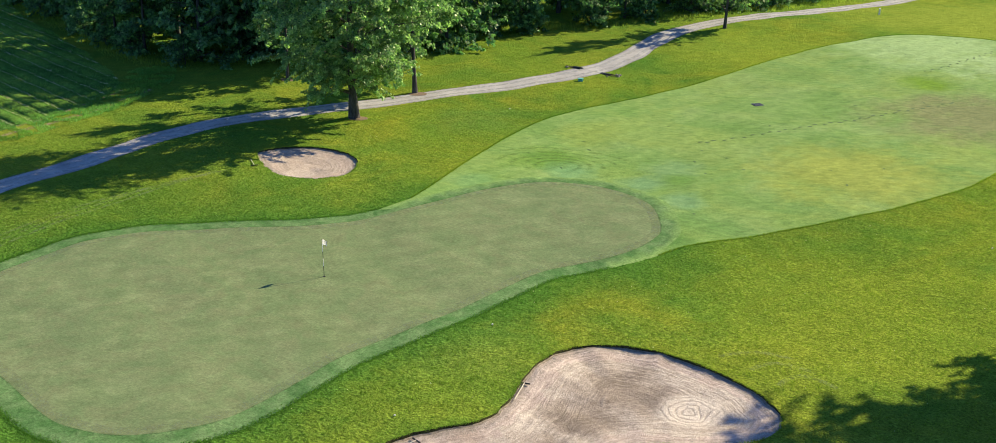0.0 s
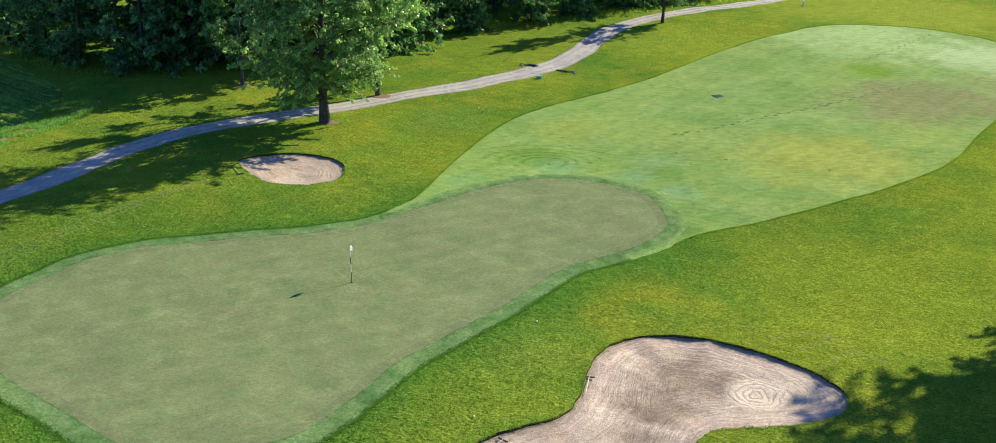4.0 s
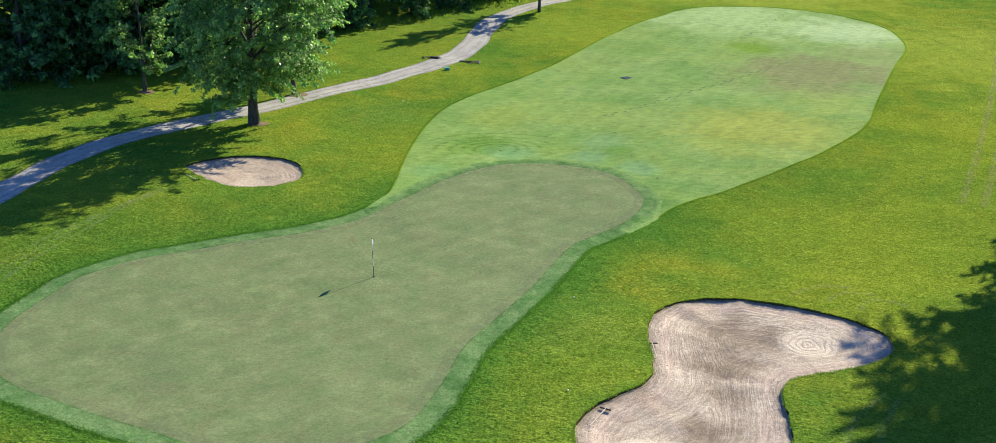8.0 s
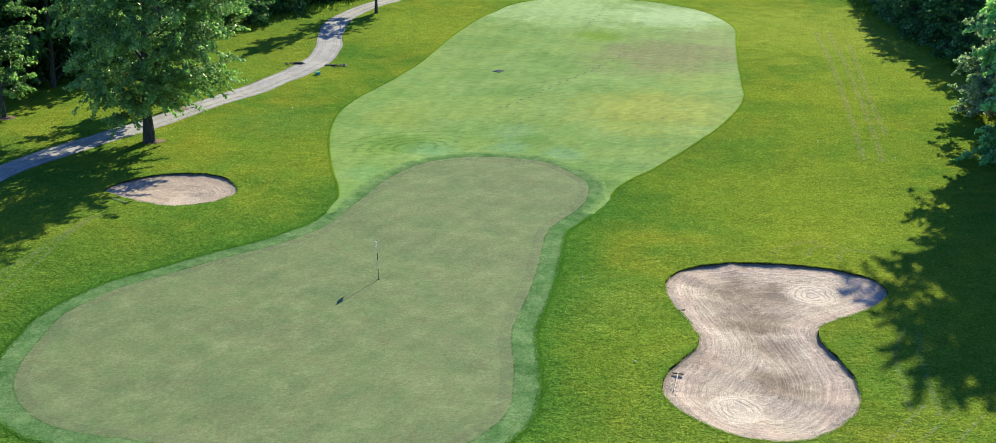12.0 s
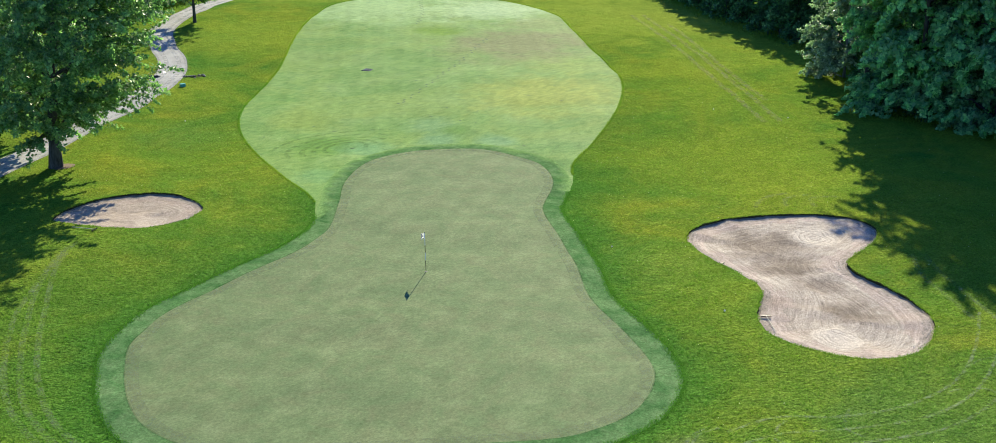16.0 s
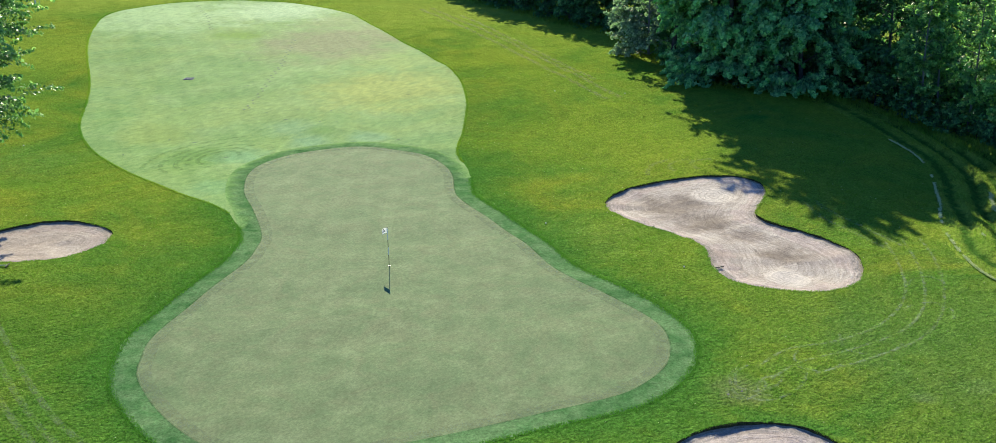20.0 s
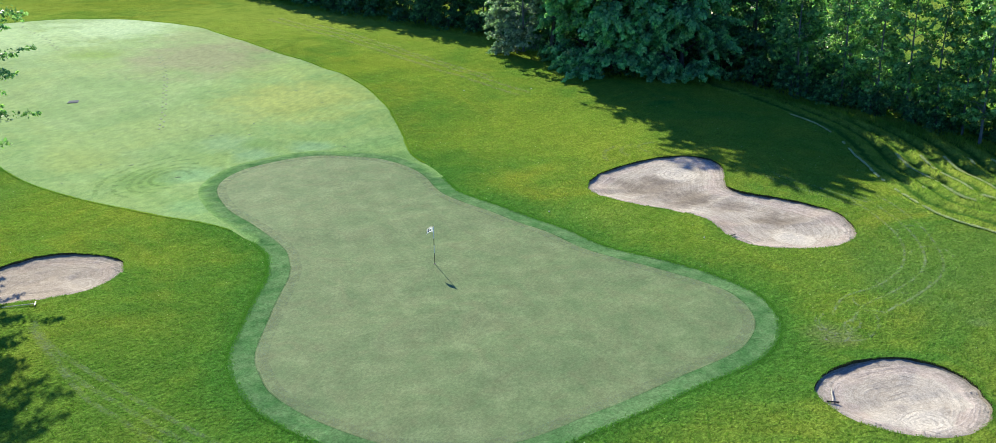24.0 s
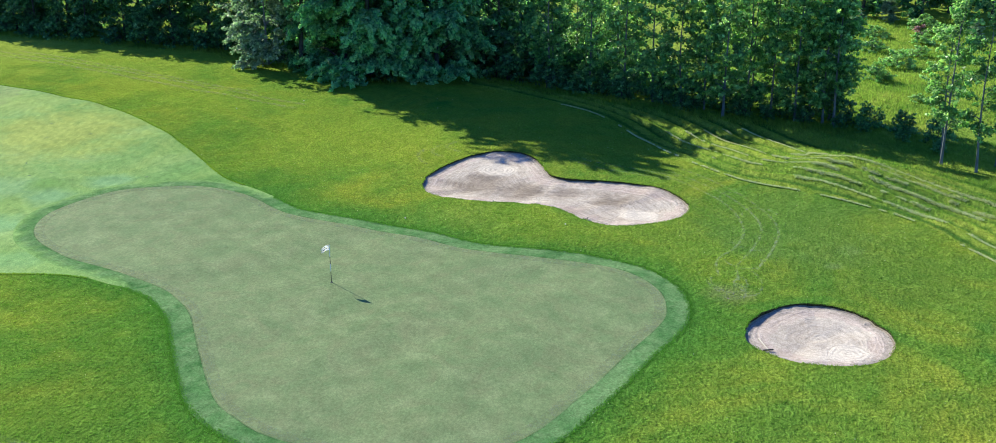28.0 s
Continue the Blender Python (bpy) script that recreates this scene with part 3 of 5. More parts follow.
def build_ground():
    rng = np.random.RandomState(4)
    pts, edges = [], []

    def loop(line):
        base = len(pts)
        pts.extend((float(a), float(b)) for a, b in line)
        n = len(line)
        edges.extend((base + i, base + (i + 1) % n) for i in range(n))

    fringe_only = FRINGE_S
    for line in (GREEN_S, fringe_only, FAIRWAY_S, *BUNKERS.values(), PATH_S, CROP_S):
        loop(line)

    def grid(x0, x1, y0, y1, st, skip=None):
        gx, gy = np.meshgrid(np.arange(x0, x1 + 0.01, st), np.arange(y0, y1 + 0.01, st))
        gx = (gx + rng.uniform(-0.2, 0.2, gx.shape) * st).ravel()
        gy = (gy + rng.uniform(-0.2, 0.2, gy.shape) * st).ravel()
        keep = np.ones(gx.shape, bool)
        if skip:
            a, b, c, d = skip
            keep = ~((gx > a) & (gx < b) & (gy > c) & (gy < d))
        pts.extend(zip(gx[keep].tolist(), gy[keep].tolist()))

    grid(-34, 56, -42, 76, 0.8)
    bx, by = np.meshgrid(np.arange(-12, 42, 0.4), np.arange(-50, -2, 0.4))
    bx, by = bx.ravel() + rng.uniform(-0.08, 0.08, bx.size), by.ravel() + rng.uniform(-0.08, 0.08, bx.size)
    bd, bs = distance(CREASE_S, bx, by)
    ok = (bs < 0) & (bd > 0.3) & (bd < 14)
    pts.extend(zip(bx[ok].tolist(), by[ok].tolist()))
    grid(-110, 120, -110, 150, 4, (-35, 57, -43, 77))
    grid(-420, 430, -420, 460, 25, (-113, 123, -113, 153))
    grid(-2400, 2400, -2400, 2400, 240, (-430, 440, -430, 470))
    vs, _, fs, _, _, _ = delaunay_2d_cdt([Vector(p) for p in pts], edges, [], 0, 1e-4)
    v = np.array([(p[0], p[1]) for p in vs])
    f = np.array([t for t in fs if len(t) == 3])
    c = v[f].mean(1)
    z = height(v[:, 0], v[:, 1])
    zone = np.zeros(len(f), int)
    zone[inside(CROP_S, c[:, 0], c[:, 1])] = 5
    zone[inside(PATH_S, c[:, 0], c[:, 1])] = 4
    zone[inside(FAIRWAY_S, c[:, 0], c[:, 1])] = 3
    zone[inside(FRINGE_S, c[:, 0], c[:, 1])] = 2
    zone[inside(GREEN_S, c[:, 0], c[:, 1])] = 1
    for line in BUNKERS.values():
        zone[inside(line, c[:, 0], c[:, 1])] = 9
    d, side = distance(CREASE_S, c[:, 0], c[:, 1])
    zone[(zone == 0) & (side < 0) & (d > 0.3)] = 6
    for k, name, mat, label in ((0, "ground", ROUGH, "bright green mown rough grass rolling round the green"),
                                (1, "putting_green", GREEN, "smooth grey-green closely mown putting surface"),
                                (2, "green_fringe", FRINGE, "darker green collar of grass round the putting green"),
                                (3, "fairway", FAIRWAY, "pale green short-mown fairway with yellowish patches"),
                                (4, "cart_path", GRAVEL, "pale grey gravel cart path winding past the trees"),
                                (5, "crop_field", CROP, "dark green crop field in planted rows"),
                                (6, "grass_bank", LONGGRASS, "long grass bank with mown terraces below the knoll")):
        sel = f[zone == k]
        used = np.unique(sel)
        remap = np.full(len(v), -1)
        remap[used] = np.arange(len(used))
        ob = mesh_object(name, np.column_stack([v[used], z[used]]).tolist(), remap[sel].tolist(), mat)
        tagged(ob, label, "ground", kind="structure")
        if k == 0:
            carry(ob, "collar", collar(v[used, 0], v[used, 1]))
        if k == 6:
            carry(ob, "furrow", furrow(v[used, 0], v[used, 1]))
        if k == 2:
            outer = distance(FRINGE_S, v[used, 0], v[used, 1], True)[0] < 0.3
            carry(ob, "blend", np.where(inside(offset(FAIRWAY_S, 0.4), v[used, 0], v[used, 1]) & outer, 1.0, np.where(inside(offset(FAIRWAY_S, 0.4), v[used, 0], v[used, 1]), 0.08, 0.0)))


build_ground()


def bunker(line, rings, spots, depth, label, stony=1.0):
    """A sand bunker: a steep soil lip under the turf edge and a dished bed of raked sand."""
    rim_z = height(line[:, 0], line[:, 1])
    cx, cy = line.mean(0)
    base = new("sand_bunker")
    base.location = (cx, cy, float(rim_z.mean()))
    tagged(base, label, "bunker", "bunkers round the green")
    inner = offset(line, -0.13)
    n = len(line)
    lip_h = np.array([0.14 + 0.09 * noise.noise((p[0] * 0.5, p[1] * 0.5, 2)) + 0.06 * noise.noise((p[0] * 2.6, p[1] * 2.6, 6)) for p in line])
    o = np.array([cx, cy, rim_z.mean()])
    over = offset(line, -0.025)
    turf = lip_h * 0.75
    rows = (np.column_stack([line, rim_z]), np.column_stack([over, rim_z - turf]), np.column_stack([inner, rim_z - lip_h]))
    for a, b, name, mat, text in ((0, 1, "turf_edge", TURF, "dark cut turf edge"), (1, 2, "lip", SOIL, "crumbling sandy lip under the turf")):
        verts = np.concatenate([rows[a], rows[b]]) - o
        faces = [(i, (i + 1) % n, n + (i + 1) % n, n + i) for i in range(n)]
        quick_part(name, verts, faces, mat, base, text, True)
    rng = np.random.RandomState(7)
    x0, y0 = line.min(0)
    x1, y1 = line.max(0)
    gx, gy = np.meshgrid(np.arange(x0, x1, 0.3), np.arange(y0, y1, 0.3))
    gx = (gx + rng.uniform(-0.06, 0.06, gx.shape)).ravel()
    gy = (gy + rng.uniform(-0.06, 0.06, gy.shape)).ravel()
    keep = inside(inner, gx, gy) & (distance(inner, gx, gy, True)[0] > 0.12)
    pts = [Vector(p) for p in inner.tolist()] + [Vector((a, b)) for a, b in zip(gx[keep], gy[keep])]
    vs, _, fs, _, _, _ = delaunay_2d_cdt(pts, [(i, (i + 1) % n) for i in range(n)], [], 1, 1e-4)
    v = np.array([(p[0], p[1]) for p in vs])
    d, _ = distance(inner, v[:, 0], v[:, 1], True)
    near = np.array([np.argmin(np.hypot(*(inner - p).T)) for p in v])
    lip_here = lip_h[near]
    z = height(v[:, 0], v[:, 1]) - lip_here - depth * (1 - np.exp(-(d / 1.6) ** 1.3))
    z += np.array([0.05 * noise.noise((p[0] * 0.8, p[1] * 0.8, 5)) for p in v]) * np.clip(d / 0.5, 0, 1)
    faces = [tuple(t) for t in fs]
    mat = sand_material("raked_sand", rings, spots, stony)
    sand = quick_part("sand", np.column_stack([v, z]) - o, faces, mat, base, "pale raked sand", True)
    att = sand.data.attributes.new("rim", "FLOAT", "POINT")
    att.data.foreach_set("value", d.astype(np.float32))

    def surface(x, y):
        return float(z[np.argmin((v[:, 0] - x) ** 2 + (v[:, 1] - y) ** 2)])

    # crumbs of sand and turf fallen along the lip
    ico = bmesh.new()
    bmesh.ops.create_icosphere(ico, subdivisions=1, radius=1.0)
    iv = np.array([q.co[:] for q in ico.verts])
    ifc = np.array([[q.index for q in f.verts] for f in ico.faces])
    ico.free()
    pick = rng.randint(0, n, int(n * 7))
    rough = np.array([noise.noise((q[0] * 0.35, q[1] * 0.35, 9)) for q in inner[pick]])
    pick = pick[rough > -0.05]
    inward = (offset(line, -1.0) - line)[pick]
    q = inner[pick] + inward * (np.abs(rng.normal(size=(len(pick), 1))) * 0.2 + 0.03) + rng.normal(size=(len(pick), 2)) * 0.08
    q = q[inside(inner, q[:, 0], q[:, 1])]
    low = np.array([surface(a, b) for a, b in q])
    size = rng.uniform(0.012, 0.034, (len(q), 1, 1)) * np.array([1, 1, 0.6])
    cv = iv[None] * size * (1 + 0.3 * rng.normal(size=(len(q), len(iv), 1))) + np.column_stack([q, low])[:, None] - o
    cf = (ifc[None] + (np.arange(len(q)) * len(iv))[:, None, None]).reshape(-1, 3)
    crumbs = quick_part("loose_sand", cv.reshape(-1, 3), cf, CRUMB, base, "grey crumbs of sand and soil along the lip")
    tagged(crumbs, "grey crumbs of sand and soil along the lip", kind="stuff")
    return surface


# wide second spot: darker pink sand, with tree shade put into the colour
bunker(BUNKERS["left"], [(-8.2, 16.1, 1.1)], ((-10.0, 18.0, 3.0, 0.3, (0.46, 0.37, 0.30)), (-8.9, 17.6, 9.0, 0.6, (0.34, 0.28, 0.245))), 0.16, "small oval sand bunker with tree shade on it", 0.5)
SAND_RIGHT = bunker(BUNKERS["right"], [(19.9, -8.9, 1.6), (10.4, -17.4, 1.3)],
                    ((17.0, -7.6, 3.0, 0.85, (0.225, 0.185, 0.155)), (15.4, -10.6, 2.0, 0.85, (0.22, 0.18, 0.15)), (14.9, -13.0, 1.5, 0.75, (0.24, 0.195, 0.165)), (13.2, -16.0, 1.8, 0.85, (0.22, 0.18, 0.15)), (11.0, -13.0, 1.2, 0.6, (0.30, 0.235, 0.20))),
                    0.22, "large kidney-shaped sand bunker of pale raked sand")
SAND_NEAR = bunker(BUNKERS["near"], [(-8.6, -24.4, 1.2)], ((-6.5, -22.5, 2.4, 0.25, (0.38, 0.33, 0.28)),), 0.2, "round sand bunker raked in curved lines", 0.35)

# ---------- trees ----------


def tube(points, radii, sides=7):
    """Vertices and faces of a tapering tube along points."""
    verts, faces = [], []
    pts = [Vector(p) for p in points]
    for i, p in enumerate(pts):
        d = (pts[min(i + 1, len(pts) - 1)] - pts[max(i - 1, 0)]).normalized()
        a = d.orthogonal().normalized()
        b = d.cross(a)
        for k in range(sides):
            w = 2 * math.pi * k / sides
            verts.append(p + (a * math.cos(w) + b * math.sin(w)) * radii[i])
    for i in range(len(pts) - 1):
        for k in range(sides):
            j = (k + 1) % sides
            faces.append((i * sides + k, i * sides + j, (i + 1) * sides + j, (i + 1) * sides + k))
    faces.append(tuple(range((len(pts) - 1) * sides, len(pts) * sides)))
    return verts, faces


def leaf_sprays(start, way, length, width, count, size, rng, droop=0.0, up=0.42):
    """Leaves along the twigs: flat sprays that narrow to a tip, each leaf its own blade."""
    n = len(start) * count
    o, d = np.repeat(start, count, 0), np.repeat(way, count, 0)
    ln, w = np.repeat(length, count)[:, None], np.repeat(width, count)[:, None]
    u = rng.uniform(0, 1, (n, 1)) ** 0.8
    side = np.stack([-d[:, 1], d[:, 0], np.zeros(n)], 1)
    side /= np.linalg.norm(side, axis=1)[:, None] + 1e-9
    taper = w * (1.0 - 0.72 * u)
    p = o + d * ln * u + side * rng.normal(size=(n, 1)) * taper + rng.normal(size=(n, 3)) * taper * np.array([0.3, 0.3, 0.8])
    p[:, 2] -= (droop * ln * u * u)[:, 0] + 0.25 * droop * np.abs(rng.normal(size=n)) * w[:, 0]
    nrm = d * 0.5 + rng.normal(size=(n, 3)) * 0.5 + np.array([0, 0, up])
    nrm /= np.linalg.norm(nrm, axis=1)[:, None]
    ax = np.cross(nrm, rng.normal(size=(n, 3)))
    ax /= np.linalg.norm(ax, axis=1)[:, None]
    bx = np.cross(nrm, ax)
    s = size * rng.uniform(0.6, 1.3, (n, 1))
    quad = np.stack([p - ax * s * 0.6, p + bx * s * 0.36 + nrm * s * 0.1, p + ax * s * 0.6, p - bx * s * 0.36 + nrm * s * 0.1], 1)
    return quad.reshape(-1, 3), np.arange(n * 4).reshape(-1, 4), u[:, 0]


def fast_mesh(name, verts, faces, mat):
    me = bpy.data.meshes.new(name)
    nv, nf, k = len(verts), len(faces), faces.shape[1]
    me.vertices.add(nv)
    me.vertices.foreach_set("co", np.asarray(verts, np.float32).ravel())
    me.loops.add(nf * k)
    me.loops.foreach_set("vertex_index", faces.astype(np.int32).ravel())
    me.polygons.add(nf)
    me.polygons.foreach_set("loop_start", np.arange(0, nf * k, k, dtype=np.int32))
    me.update(calc_edges=True)
    me.materials.append(mat)
    return me


def tree(name, seed, tall, wide, clear, trunk_r, clumps, count, leaf, leaf_mat, bark, shape="round", droop=0.0, clump_r=0.9, limbs=9, lean=0.0, per_bough=6.0, reach=0.10, aside=0.0):
    """A tree: tapered trunk, limbs and a crown of leaves gathered in clumps, with gaps."""
    rng = np.random.RandomState(seed)
    base = new(name)
    top = tall * 0.86
    bend = rng.uniform(-1, 1, 2) * 0.03 * tall
    axis = lambda t: np.array([bend[0] * math.sin(t * 3) + lean * t, bend[1] * math.sin(t * 2.3), t * top])
    tv, tf = tube([axis(t) + (0, 0, -0.4 if t == 0 else 0) for t in np.linspace(0, 1, 9)],
                  [trunk_r * (1.5 if t < 0.01 else 1.0) * (1 - 0.9 * t) + 0.02 for t in np.linspace(0, 1, 9)], 9)
    verts, faces = list(tv), [tuple(f) for f in tf]

    def girth(h):
        if shape == "round":
            return math.sqrt(max(0.02, 1 - ((h - 0.42) / 0.6) ** 2)) * (0.62 + 0.38 * min(1, h / 0.16))
        if shape == "tall":
            return max(0.12, (0.55 + 0.6 * h) if h < 0.35 else 0.95 * (1 - ((h - 0.35) / 0.68) ** 2))
        return max(0.25, math.sqrt(max(0.02, 1 - ((h - 0.25) / 0.8) ** 2)))

    n_bough = max(9, int(clumps / per_bough))
    per = max(2, int(round(clumps / n_bough)))
    levels = rng.permutation(n_bough)
    starts, ways, lengths, widths = [], [], [], []
    spread = wide * reach + 0.9 * clump_r
    for i in range(n_bough):
        h = ((levels[i] + rng.uniform(0, 1)) / n_bough) ** 0.92
        a = i * 2.399 + rng.uniform(-0.4, 0.4)
        bulge = 0.94 + 0.34 * noise.noise((math.cos(a) * 1.4 + seed, math.sin(a) * 1.4, h * 2.8))
        r = max(0.3, wide * 0.5 * girth(h) * bulge * rng.uniform(0.28, 1.0) ** 0.42 - 0.35 * spread)
        z = clear + (tall - clear) * h
        rise = rng.uniform(0.25, 0.6)
        t0 = min(0.94, max(clear * 0.7 / top, (z - rise * r) / top))
        root = axis(t0)
        mid_axis = axis(min(1, z / top))
        end = np.array([mid_axis[0] + aside + r * math.cos(a), mid_axis[1] + r * math.sin(a), max(clear * 0.9, z - 0.08 * r)])
        knee = (root + end) / 2 + np.array([0, 0, 0.12 * r + 0.02 * tall * rng.uniform(-0.3, 0.6)])
        if i < limbs * 3:
            r0 = trunk_r * (1 - 0.9 * t0) * (0.5 if i < limbs else 0.3) + 0.018
            lv, lf = tube([root, knee, end], [r0, r0 * 0.6, 0.012], 5)
            o = len(verts)
            verts += lv
            faces += [tuple(q + o for q in g) for g in lf]
        for j in range(per):
            u = 1.0 if j == 0 else 1 - 0.72 * (j - rng.uniform(0, 0.8)) / per
            at = (1 - u) ** 2 * root + 2 * u * (1 - u) * knee + u * u * end
            go = 2 * (1 - u) * (knee - root) + 2 * u * (end - knee)
            swing = rng.normal() * 0.25 + (0 if j == 0 else (0.75 if j % 2 else -0.75))
            ca, sa = math.cos(swing), math.sin(swing)
            go = np.array([go[0] * ca - go[1] * sa, go[0] * sa + go[1] * ca, go[2] * 0.6])
            starts.append(at)
            go = go / (np.linalg.norm(go) + 1e-6) + np.array([0, 0, 0.38 * rng.normal() + 0.1])
            ways.append(go / (np.linalg.norm(go) + 1e-6))
            lengths.append(spread * rng.uniform(0.65, 1.35))
            widths.append(clump_r * rng.uniform(0.24, 0.46))
    quick_part("trunk", verts, faces, bark, base, "", True)
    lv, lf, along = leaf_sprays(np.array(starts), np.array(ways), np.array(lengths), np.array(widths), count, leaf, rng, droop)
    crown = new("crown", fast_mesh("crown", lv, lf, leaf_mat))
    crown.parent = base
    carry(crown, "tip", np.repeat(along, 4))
    return base


def stand(ob, x, y, turn=0.0, size=1.0, sink=0.05):
    ob.matrix_basis = pose(x, y, ground_z(x, y) - sink, 0, 0, turn) @ Matrix.Scale(size, 4)


def again(ob, x, y, turn, size, stretch=1.0, label=""):
    c = copy_thing(ob, pose(x, y, ground_z(x, y) - 0.05, 0, 0, turn) @ Matrix.Diagonal((size, size, size * stretch, 1)))
    if label:
        tagged(c, label)
    return c


maple = tree("maple_tree", 11, 19.0, 14.8, 3.0, 0.34, 1180, 92, 0.19, LEAF_MAPLE, BARK, "round", 0.2, 0.70, 12, 3.5, per_bough=7.0, reach=0.085, aside=0.7)
tagged(maple, "broad leafy maple tree beside the gravel path", "tree")
stand(maple, -9.4, 29.9, -49)

rng_t = np.random.RandomState(21)


def family(name, n, label, category, group, **kw):
    """A few unlike trees of one kind, to be planted many times."""
    fam = []
    for i in range(n):
        t = tree(name, kw["seed"] + i * 7, kw["tall"], kw["wide"], kw["clear"], kw["r"], kw["clumps"], kw["count"], kw["leaf"], kw["mat"], kw["bark"],
                 kw.get("shape", "round"), kw.get("droop", 0.05), kw.get("clump_r", 0.9), kw.get("limbs", 7), 0.0, kw.get("per_bough", 6.0), kw.get("reach", 0.10))
        tagged(t, label, category, group)
        fam.append([t, False])
    return fam


def plant(fam, x, y, turn=None, size=1.0, stretch=1.0, label=""):
    """Sets the next tree of a family: each first one itself, then copies."""
    pick = fam[plant.count % len(fam)]
    plant.count += 1
    turn = rng_t.uniform(0, 360) if turn is None else turn
    if not pick[1]:
        pick[1] = True
        pick[0].matrix_basis = pose(x, y, ground_z(x, y) - 0.05, 0, 0, turn) @ Matrix.Diagonal((size, size, size * stretch, 1))
        return pick[0]
    return again(pick[0], x, y, turn, size, stretch, label)


plant.count = 0
WOOD = family("woodland_tree", 4, "dense dark green woodland tree", "tree", "woodland edge", seed=31, tall=13, wide=8.5, clear=0.5, r=0.17, clumps=210, count=40,
              leaf=0.32, mat=LEAF_WOOD, bark=BARK, shape="dome", clump_r=0.95, per_bough=5.0)
BACK = family("woodland_tree", 2, "dense dark green tree deep in the woods", "tree", "woodland edge", seed=37, tall=13, wide=8.5, clear=0.8, r=0.24, clumps=84, count=24,
              leaf=0.72, mat=LEAF_WOOD, bark=BARK, clump_r=1.2, limbs=3, per_bough=4.0)
BLUE = family("broadleaf_tree", 2, "tall broad tree with drooping blue-green foliage", "tree", "broadleaf trees by the knoll", seed=51, tall=18.5, wide=11.5, clear=0.4, r=0.22, clumps=640, count=108,
              leaf=0.33, mat=LEAF_BLUE, bark=BARK, shape="dome", droop=0.35, clump_r=0.95)
ASPEN = family("aspen_tree", 4, "slender bright green aspen with pale trunk", "tree", "aspens along the bank", seed=71, tall=13, wide=4.8, clear=1.5, r=0.09, clumps=170, count=40,
               leaf=0.24, mat=LEAF_ASPEN, bark=BARK_PALE, shape="tall", clump_r=0.66, limbs=6, per_bough=3.0, reach=0.12)
BUSH = family("bush", 3, "low dark green bush at the foot of the woods", "bush", "undergrowth", seed=91, tall=2.6, wide=3.4, clear=0.02, r=0.03, clumps=48, count=24,
              leaf=0.27, mat=LEAF_WOOD, bark=BARK, shape="dome", clump_r=0.8, limbs=3, per_bough=2.0, reach=0.06)
SILVER = family("silvery_bush", 1, "tall silvery grey-green willow bush", "bush", "", seed=101, tall=9.5, wide=6.8, clear=0.05, r=0.09, clumps=300, count=60,
                leaf=0.22, mat=LEAF_SILVER, bark=BARK_PALE, shape="dome", droop=0.2, clump_r=0.7)
YOUNG = family("young_tree", 1, "light green tree with slim trunk on the lawn", "tree", "", seed=111, tall=11.0, wide=6.4, clear=1.9, r=0.13, clumps=170, count=46,
               leaf=0.24, mat=LEAF_MAPLE, bark=BARK, clump_r=0.7)

plant(YOUNG, -19.5, 40.0, 40)
tagged(again(YOUNG[0][0], -7.0, 38.4, 200, 1.35), "leafy light green tree standing behind the path")
tagged(again(YOUNG[0][0], 17.7, 70.3, 90, 1.1), "small tree at the edge of the gravel path")

# woods behind the path and the crop field
LEFT_EDGE = [(-95, 92), (-78, 78), (-62, 64), (-48, 53), (-39, 46), (-32, 43.5), (-26, 46), (-18, 51), (-10, 58), (-3, 65.0), (3.5, 68.5), (9.0, 72.3), (14.5, 76.8), (20.5, 81.8), (27, 88.5), (36, 102), (47, 119), (64, 142)]
for kind, spots in ((WOOD, ((0, 80), (12, 91), (-20, 62), (-28, 56))), (BACK, ((-6, 74), (16, 98)))):
    plant.count = 0
    for x, y in spots:
        plant(kind, x, y)
edge = spline(LEFT_EDGE, 5.0, False)
for i, (x, y) in enumerate(edge):
    d = edge[min(i + 1, len(edge) - 1)] - edge[max(i - 1, 0)]
    nx, ny = -d[1] / np.hypot(*d), d[0] / np.hypot(*d)
    for row in range(2 if 4 < i < 28 else 1):
        k = 2.2 + row * 5.5
        plant(BACK if row > 0 or not 3 < i < 30 else WOOD, x + nx * k + rng_t.uniform(-1.4, 1.4), y + ny * k + rng_t.uniform(-1.4, 1.4), None, (rng_t.uniform(0.62, 0.78) if x > -4 else rng_t.uniform(1.1, 1.35) if x > -36 else rng_t.uniform(0.75, 0.95)) + 0.12 * row)
    plant(BUSH, x + nx * 0.4 + rng_t.uniform(-0.8, 0.8), y + ny * 0.4 + rng_t.uniform(-0.8, 0.8), None, rng_t.uniform(0.8, 1.3))
plant(WOOD, -16.0, 48.4, 30, 1.1, 1.15)
plant(WOOD, -12.0, 52.5, 80, 1.15, 1.1)
plant(WOOD, -9.0, 55.5, 140, 1.1, 1.05)
plant(WOOD, -22.5, 47.5, 200, 1.0, 1.1)

